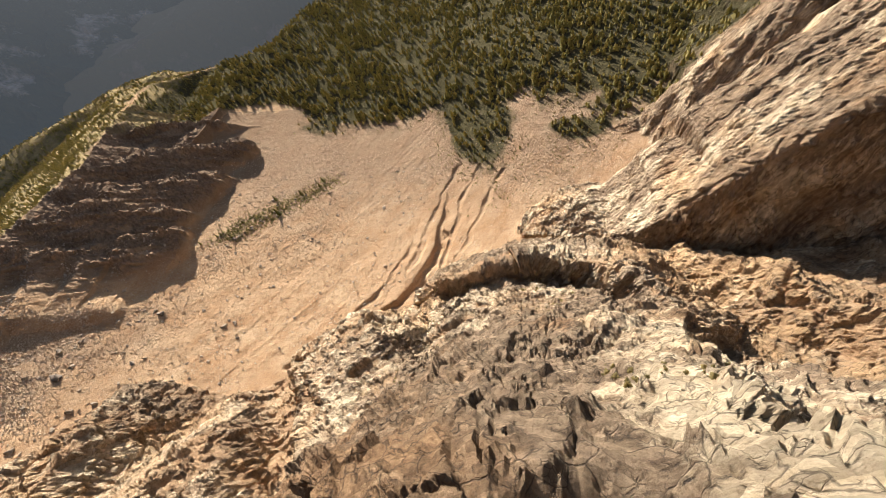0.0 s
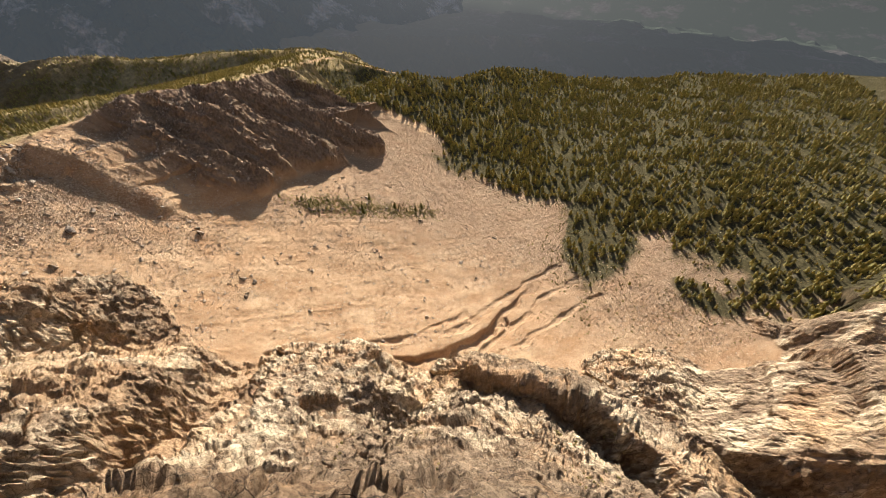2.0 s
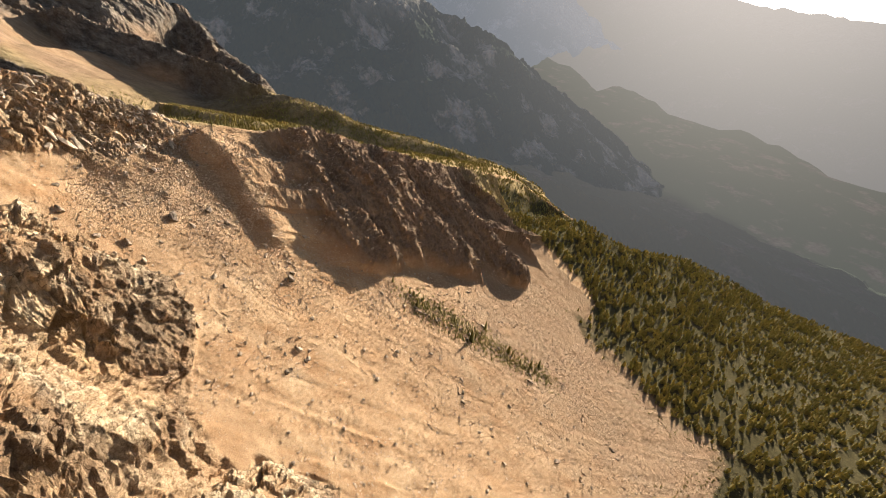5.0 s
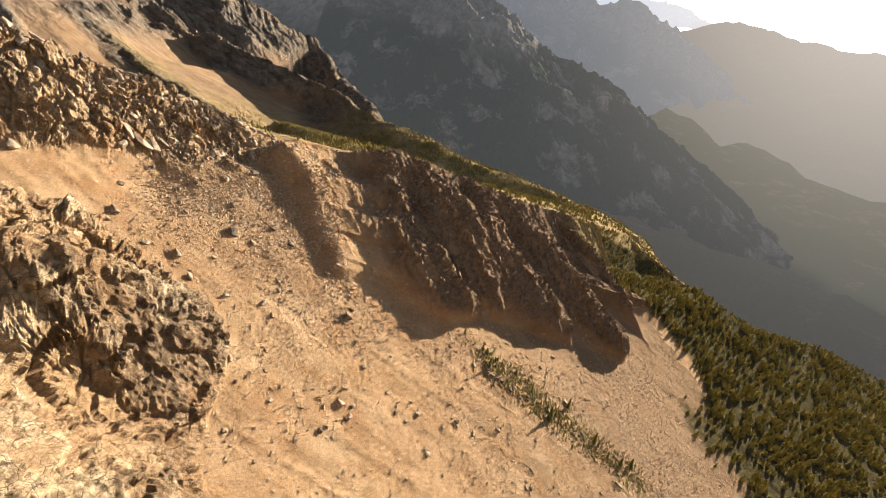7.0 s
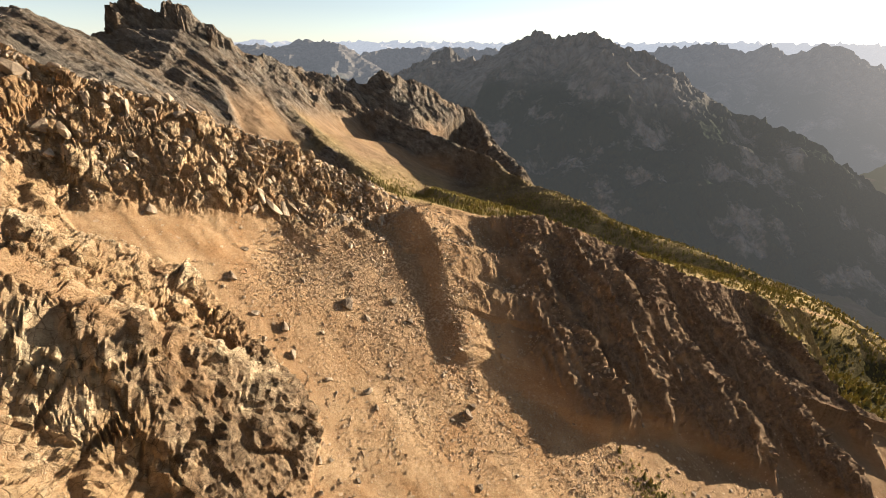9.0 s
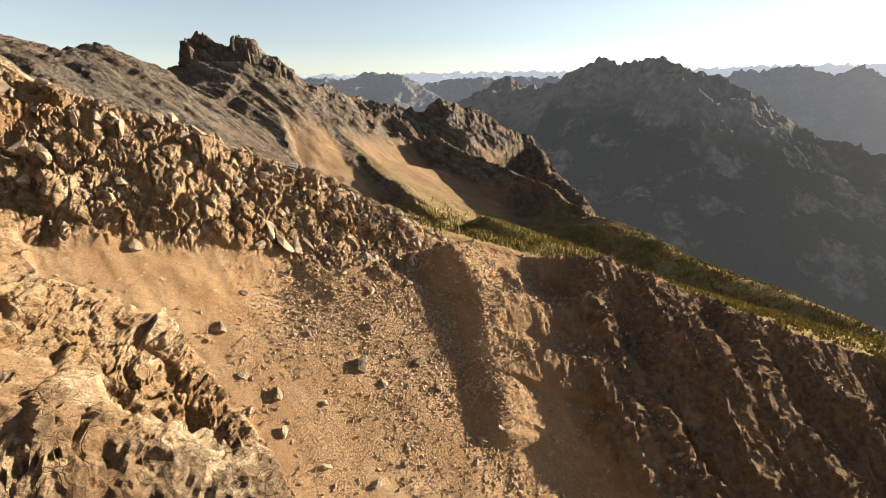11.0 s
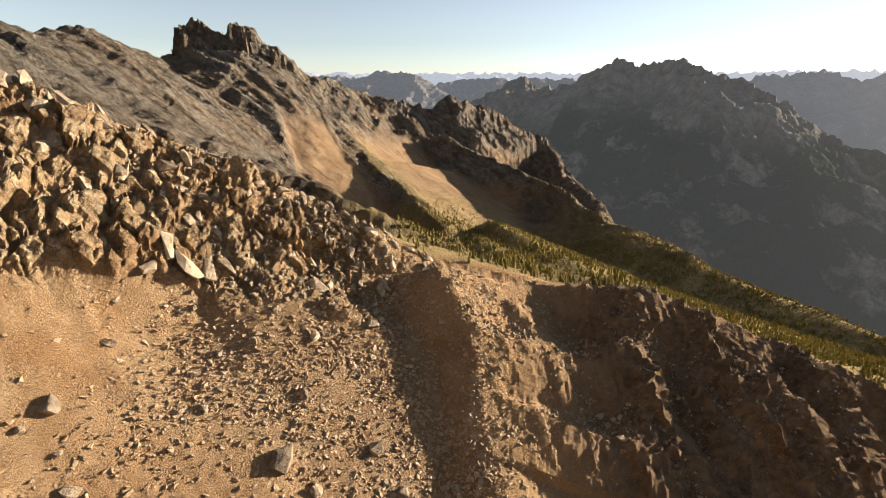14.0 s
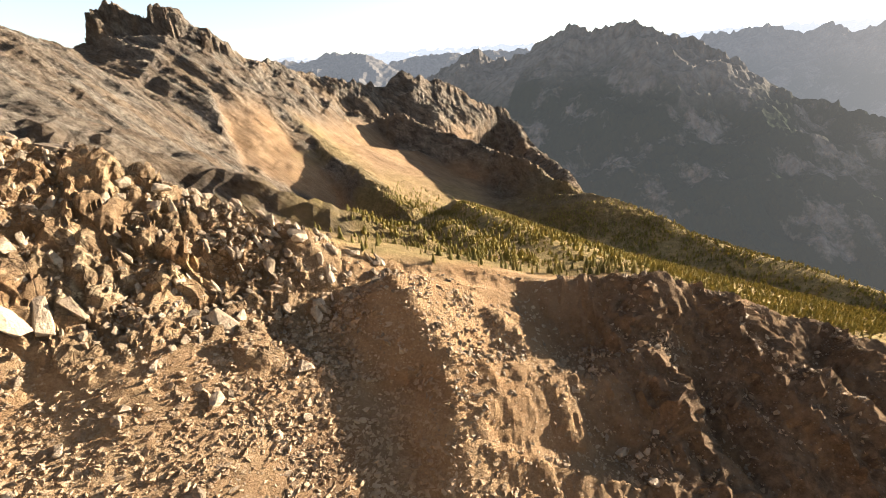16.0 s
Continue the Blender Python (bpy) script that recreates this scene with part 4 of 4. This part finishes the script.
for i in range(260):
    t = rng.uniform(0, 1) ** 0.9
    x = -22 + 120 * t
    y0 = np.interp(x, RIDGE_LINE[:, 0], RIDGE_LINE[:, 1])
    drop = rng.uniform(-2, 22 * (1 - 0.55 * t))
    big = rng.uniform(0.9, 2.3) + 4.4 * rng.uniform() ** 3 * (1 - 0.75 * t)
    key = ("dark" if rng.uniform() < 0.35 else "pale") + (" slab" if rng.uniform() < 0.6 else "")
    boulder(x, y0 - drop, big, key, "rock_block", 0.36, 0.42, "jagged fractured rock block jammed on the ridge crest", "rock", "broken rock of the crest")

for x, y, s, key in ((38, 219, 5.5, "pale"), (50, 225, 6.5, "pale slab"), (34, 217, 4.2, "pale"), (45, 222, 4.4, "pale"), (53, 227, 6.0, "pale slab"), (47, 226, 5.0, "pale slab"), (22, 206, 4.0, "pale"), (26, 212, 4.6, "pale slab"), (41, 221, 3.6, "dark"), (56, 229, 4.2, "dark slab")):
    boulder(x, y, s * 0.88, key, "rock_block", 0.3, 0.35, "large pale split rock block at the foot of the crest", "rock", "broken rock of the crest")

small = [rock_data(300 + i, 9, (1.1, 0.95, 0.75), 0.3) for i in range(10)]
grit_shapes = [rock_data(360 + i, 6, (1.1, 0.95, 0.7), 0.2) for i in range(8)]
chips = [rock_data(340 + i, 9, (1.1, 0.95, 0.6), 0.45) for i in range(12)]


def strewn(n, box, size_lo, size_hi, keep, salt, sink=0.15, tilt=3.14):
    r = np.random.default_rng(salt)
    x, y = r.uniform(box[0], box[1], n), r.uniform(box[2], box[3], n)
    k = r.uniform(size=n) < keep(x, y)
    x, y = x[k], y[k]
    s = size_lo + (size_hi - size_lo) * r.uniform(size=len(x)) ** 6
    return np.stack([x, y, ground_z(x, y) + s * (0.3 - sink)], -1), s, turn_matrices(len(x), r, tilt)


def on_debris(x, y):
    z, rock, face = landform(x, y)
    patch = smooth(fractal(x, y, x * 0, 30, 4, 0.55, 91), -0.3, 0.6)
    near_rib = np.exp(-np.maximum(236 - y - 0.15 * x, 0) / 45)
    fan = smooth(-np.hypot(x - 215, 0.8 * (y - 30)), -55, -10) + smooth(-np.hypot(x - 185, y + 45), -45, -10)
    return (1 - rock) * (1 - 0.8 * forest(x, y)) * np.clip(0.05 + 0.55 * patch + 0.75 * near_rib + 0.4 * fan, 0, 1)


def on_bank(x, y):
    z, rock, face = landform(x, y)
    d, side, _ = along(RIB, x, y)
    return np.maximum(face * smooth(fractal(x, y, x * 0, 16, 3, 0.5, 93), -0.5, 0.5), smooth(24 - d, 0, 10) * (side < 0) * smooth(-x, -100, -60))


def on_crown(x, y):
    d, side, _ = along(RIB, x, y)
    return smooth(26 - d, 0, 10) * (side < 0) * smooth(-x, -100, -60) * (0.12 + 0.88 * smooth(fractal(x, y, x * 0, 12, 3, 0.55, 97), -0.1, 0.5))


p, s, m = strewn(150000, (5, 300, -90, 240), 0.22, 1.7, on_debris, 11, 0.3, 0.5)
scatter("loose_stones", chips, p, s, m, STONE_PALE, "loose pale tan stones strewn over the debris slope", "stones")
def on_rubble(x, y):
    n = fractal(x, y, x * 0, 18, 4, 0.6, 103)
    return on_near_debris(x, y) * smooth(x + 0.35 * (y - 210) + 9 * n, 48, 84) * smooth(y + 8 * n, 178, 206)


def on_near_debris(x, y):
    z, rock, face = landform(x, y)
    return (1 - rock) * (0.4 + 0.6 * smooth(fractal(x, y, x * 0, 14, 4, 0.6, 99), -0.4, 0.5))


p, s, m = strewn(60000, (45, 165, 165, 250), 0.14, 1.3, on_near_debris, 14, 0.26, 0.6)
scatter("gravel", grit_shapes, p, s, m, STONE_PALE, "pale gravel spread over the orange debris", "gravel")
p, s, m = strewn(44000, (44, 112, 176, 246), 0.22, 1.5, on_rubble, 15, 0.22, 0.7)
scatter("slope_rubble", chips, p, s, m, STONE_PALE, "brown and tan rubble below the crest", "rubble")
p, s, m = strewn(52000, (10, 280, 175, 262), 0.3, 1.7, on_bank, 12)
scatter("bank_rubble", chips, p, s, m, STONE_MIXED, "grey-brown angular rubble bedded in the eroded bank", "rubble")
p, s, m = strewn(34000, (-40, 130, 190, 262), 0.35, 2.0, on_crown, 13)
scatter("crest_rubble", small, p, s, m, STONE_MIXED, "pale broken rubble between the crest blocks", "rubble")


# ---- trees ----
def foliage_material(name, dark, light):
    """Needles that let some of the low sun through."""
    m = Nodes(name, 0.85, 0.1)
    c = m.mix(m.noise(0.5, 4, 0.6), dark, light)
    c = m.mix(m.ramp(m.island() if "wood" in name else m.own(), 0, 1, 0.0, 0.6), c, (0.40, 0.30, 0.10))
    m.colour(c)
    glow = m.t.nodes.new("ShaderNodeBsdfTranslucent")
    m.link(c, glow.inputs["Color"])
    both = m.t.nodes.new("ShaderNodeMixShader")
    both.inputs[0].default_value = 0.62
    m.link(m.b.outputs[0], both.inputs[1])
    m.link(glow.outputs[0], both.inputs[2])
    m.link(both.outputs[0], m.t.nodes["Material Output"].inputs["Surface"])
    return m.mat


NEEDLES = foliage_material("conifer_needles", (0.13, 0.12, 0.038), (0.36, 0.30, 0.10))
NEEDLES_FAR = foliage_material("wood_needles", (0.13, 0.12, 0.038), (0.36, 0.30, 0.10))
SHRUB = foliage_material("dry_wood_shrub", (0.075, 0.062, 0.026), (0.20, 0.155, 0.065))
bark = Nodes("grey_bark", 0.9, 0.1)
bark.colour(bark.mix(bark.noise(3.0, 6, 0.7, bark.stretch(1, 1, 0.2)), (0.06, 0.045, 0.035), (0.17, 0.135, 0.105)))
BARK = bark.mat


def crown_data(seed, layers, boughs, width):
    """A conifer crown one metre high: tiers of drooping boughs of uneven length, each a folded, tapering spray."""
    r = np.random.default_rng(seed)
    v, f = [], []
    for k in range(layers):
        h = 0.10 + 0.86 * k / layers
        reach = width * (1 - h) ** 0.8 * r.uniform(0.75, 1.15) + 0.015
        for b in range(boughs):
            if r.uniform() < 0.12:
                continue
            a = 6.283 * (b + r.uniform(-0.35, 0.35)) / boughs + k * 1.1
            q = reach * r.uniform(0.55, 1.15)
            side = 0.42 * q
            ca, sa = math.cos(a), math.sin(a)
            droop = r.uniform(0.25, 0.6) * q
            n = len(v)
            v += [(0, 0, h + 0.07), (ca * 0.55 * q - sa * side, sa * 0.55 * q + ca * side, h - 0.55 * droop), (ca * q, sa * q, h - droop), (ca * 0.55 * q + sa * side, sa * 0.55 * q - ca * side, h - 0.55 * droop), (ca * 0.4 * q, sa * 0.4 * q, h + 0.035)]
            f += [(n, n + 1, n + 4), (n + 1, n + 2, n + 4), (n + 2, n + 3, n + 4), (n + 3, n, n + 4)]
    n = len(v)
    v += [(0.02, 0, 0.9), (-0.01, 0.017, 0.9), (-0.01, -0.017, 0.9), (0, 0, 1.04)]
    f += [(n, n + 1, n + 3), (n + 1, n + 2, n + 3), (n + 2, n, n + 3)]
    return np.array(v), f


def wood_crown(seed):
    """A plainer conifer, one metre high, for the wood: a ragged, lopsided spindle of boughs."""
    r = np.random.default_rng(seed)
    v, f = [], []
    for k, (h, reach) in enumerate(((0.10, 0.34), (0.32, 0.31), (0.54, 0.23), (0.74, 0.14))):
        n, turn = len(v), r.uniform(0, 6.28)
        v.append((r.normal(0, 0.01), r.normal(0, 0.01), min(h + 0.36, 1.0)))
        for b in range(6):
            q = reach * (r.uniform(0.75, 1.2) if b % 2 else r.uniform(0.4, 0.7))
            a = turn + b * 1.047 + r.uniform(-0.25, 0.25)
            v.append((q * math.cos(a), q * math.sin(a), h + r.uniform(-0.07, 0.05)))
        f += [(n, n + 1 + b, n + 1 + (b + 1) % 6) for b in range(6)]
    return np.array(v), f


def trunk_data(sides=6):
    v, f = [], []
    for h, rad in ((-0.06, 0.022), (0.15, 0.016), (0.6, 0.009), (0.98, 0.002)):
        v += [(rad * math.cos(6.283 * i / sides), rad * math.sin(6.283 * i / sides), h) for i in range(sides)]
    for k in range(3):
        f += [(k * sides + i, k * sides + (i + 1) % sides, (k + 1) * sides + (i + 1) % sides, (k + 1) * sides + i) for i in range(sides)]
    return np.array(v), f


TREES = []
for i in range(6):
    v, f = crown_data(40 + i, 13, 9, 0.22 + 0.025 * (i % 3))
    crown = link_mesh("crown", v, f, NEEDLES)
    v, f = trunk_data()
    TREES.append((crown, link_mesh("trunk", v, f, BARK)))


def conifer(x, y, high, label, group):
    crown, trunk = TREES[int(rng.integers(0, 6))]
    base = new("conifer")
    base.location = (x, y, float(ground_z(x, y)) - 0.1)
    base.rotation_euler = (rng.uniform(-0.05, 0.05), rng.uniform(-0.05, 0.05), rng.uniform(0, 6.28))
    wide = rng.uniform(0.85, 1.25)
    base.scale = (high * wide, high * wide, high)
    part("trunk", trunk, base)
    part("crown", crown, base)
    return tagged(base, label, "tree", group)


# a low bar of dark blocks shelters the small stand in the middle of the debris
for i in range(26):
    t = rng.uniform(0, 1)
    x, y = np.interp(t, [0, 0.5, 1], [160, 178, 204]) + rng.normal(0, 1.6), np.interp(t, [0, 0.5, 1], [168, 152, 131]) + rng.normal(0, 1.6)
    boulder(x, y, rng.uniform(1.2, 3.0), "dark", label="dark grey-brown block in the bar below the stand", group="blocks of the sheltering bar")

# the stand itself
for i in range(34):
    t = rng.uniform(0, 1) ** 1.3
    x = np.interp(t, [0, 0.45, 1], [163, 185, 223]) + rng.normal(0, 4.6)
    y = np.interp(t, [0, 0.45, 1], [171, 150, 116]) + rng.normal(0, 4.6)
    conifer(x, y, rng.uniform(1.5, 4.0) if i > 5 else rng.uniform(5, 8), "small green conifer standing alone amid orange debris", "stand on the debris")

# low scrub about the stand
k = 1500
q = rng.uniform(0, 1, k)
sx = np.interp(q, [0, 0.45, 1], [163, 185, 223]) + rng.normal(0, 4.8, k)
sy = np.interp(q, [0, 0.45, 1], [171, 150, 116]) + rng.normal(0, 4.8, k)
scrub = [crown_data(60 + i, 3, 5, 0.75) for i in range(4)]
scatter("scrub", scrub, np.stack([sx, sy, ground_z(sx, sy) - 0.1], -1), rng.uniform(0.5, 1.5, k), turn_matrices(k, rng, 0.2), NEEDLES_FAR, "low dark green scrub around the lone conifers", "scrub")

# dry scrub and young trees between the forest and the fan
n = 9000
q = np.stack([rng.uniform(140, 300, n), rng.uniform(-130, 110, n)], -1)
near = smooth(forest(q[:, 0] + 22, q[:, 1]) + forest(q[:, 0] + 10, q[:, 1] + 12) + forest(q[:, 0] + 10, q[:, 1] - 14), 0.1, 1.6) + 0.8 * smooth(-np.hypot(q[:, 0] - 185, 0.8 * (q[:, 1] + 18)), -48, -15)
q = q[(rng.uniform(size=n) < 0.55 * near * (0.3 + smooth(fractal(q[:, 0] * 0.4, q[:, 1], q[:, 0] * 0, 9, 3, 0.6, 147), -0.2, 0.6))) & (landform(q[:, 0], q[:, 1])[1] < 0.3)]
k = len(q)
scatter("fan_scrub", scrub, np.stack([q[:, 0], q[:, 1], ground_z(q[:, 0], q[:, 1]) - 0.1], -1), rng.uniform(0.4, 1.7, k), turn_matrices(k, rng, 0.25), SHRUB, "dry olive scrub and saplings at the forest edge", "scrub")

# dry shrubs rooted in the cracks of the near crag
q = rng.uniform(size=(9000, 2)) * (75, 75) + (5, -35)
tuft = fractal(q[:, 0], q[:, 1], q[:, 0] * 0, 9, 3, 0.6, 141) + 0.5 * smooth(q[:, 0], 15, 60)
q = q[(tuft > 0.55) & (landform(q[:, 0], q[:, 1])[1] > 0.9)][:500]
k = len(q)
scatter("dry_shrubs", scrub, np.stack([q[:, 0], q[:, 1], ground_z(q[:, 0], q[:, 1]) - 0.15], -1), rng.uniform(0.3, 1.0, k), turn_matrices(k, rng, 0.4), SHRUB, "dry olive-brown shrubs rooted in cracks of the crag", "scrub")

# the forest: the trees beside the debris one by one, those beyond as a wood
r = np.random.default_rng(5)
n = 56000
tx, ty = r.uniform(90, 780, n), r.uniform(-260, 640, n)
tx, ty = np.append(tx, r.uniform(80, 460, 36000)), np.append(ty, r.uniform(252, 600, 36000))
n = len(tx)
gap = np.exp(-((ty - 45 - 0.12 * (tx - 320)) / 16) ** 2) * smooth(tx, 300, 330) * smooth(-tx, -520, -440)
thick = (1 - 0.75 * gap) * (0.25 + 0.75 * smooth(fractal(tx, ty, tx * 0, 24, 4, 0.6, 95), -0.45, 0.35))
sparse = 0.05 * smooth(-np.hypot(tx - 195, ty - 12), -60, -25) * (1 - landform(tx, ty)[1])
keep = r.uniform(size=n) < np.maximum(0.95 * forest(tx, ty) * thick * np.where(ty > 420, smooth(tx, 10, 120), 1.0) * np.where(ty > 262, 0.6, 1.0), sparse)
brink = np.interp(ty, [-100, 50, 150, 250, 330, 409, 500, 613, 760], [760, 740, 680, 520, 440, 396, 362, 310, 300])
keep &= tx < brink + 40
tx, ty = tx[keep], ty[keep]
size = (3.0 + 4.6 * r.uniform(size=len(tx)) ** 1.5) * np.where(ty > 246 + 0.02 * tx, 0.5, 1.0) * (0.55 + 0.45 * smooth(forest(tx, ty), 0.1, 0.8))
span = np.hypot(tx - 90, ty - 110)
order = np.argsort(span)
tx, ty, size = tx[order], ty[order], size[order]
for x, y, h in zip(tx[:230], ty[:230], size[:230] * 0.85):
    conifer(x, y, h, "yellow-green conifer at the edge of the debris", "trees along the debris")
far_shapes = [wood_crown(80 + i) for i in range(10)]
rest = slice(230, None)
k = len(tx[rest])
pos = np.stack([tx[rest], ty[rest], ground_z(tx[rest], ty[rest]) - 0.4], -1)
scatter("forest", far_shapes, pos, size[rest], turn_matrices(k, r, 0.06), NEEDLES_FAR, "dense yellow-green conifer forest on the mountainside", "forest")
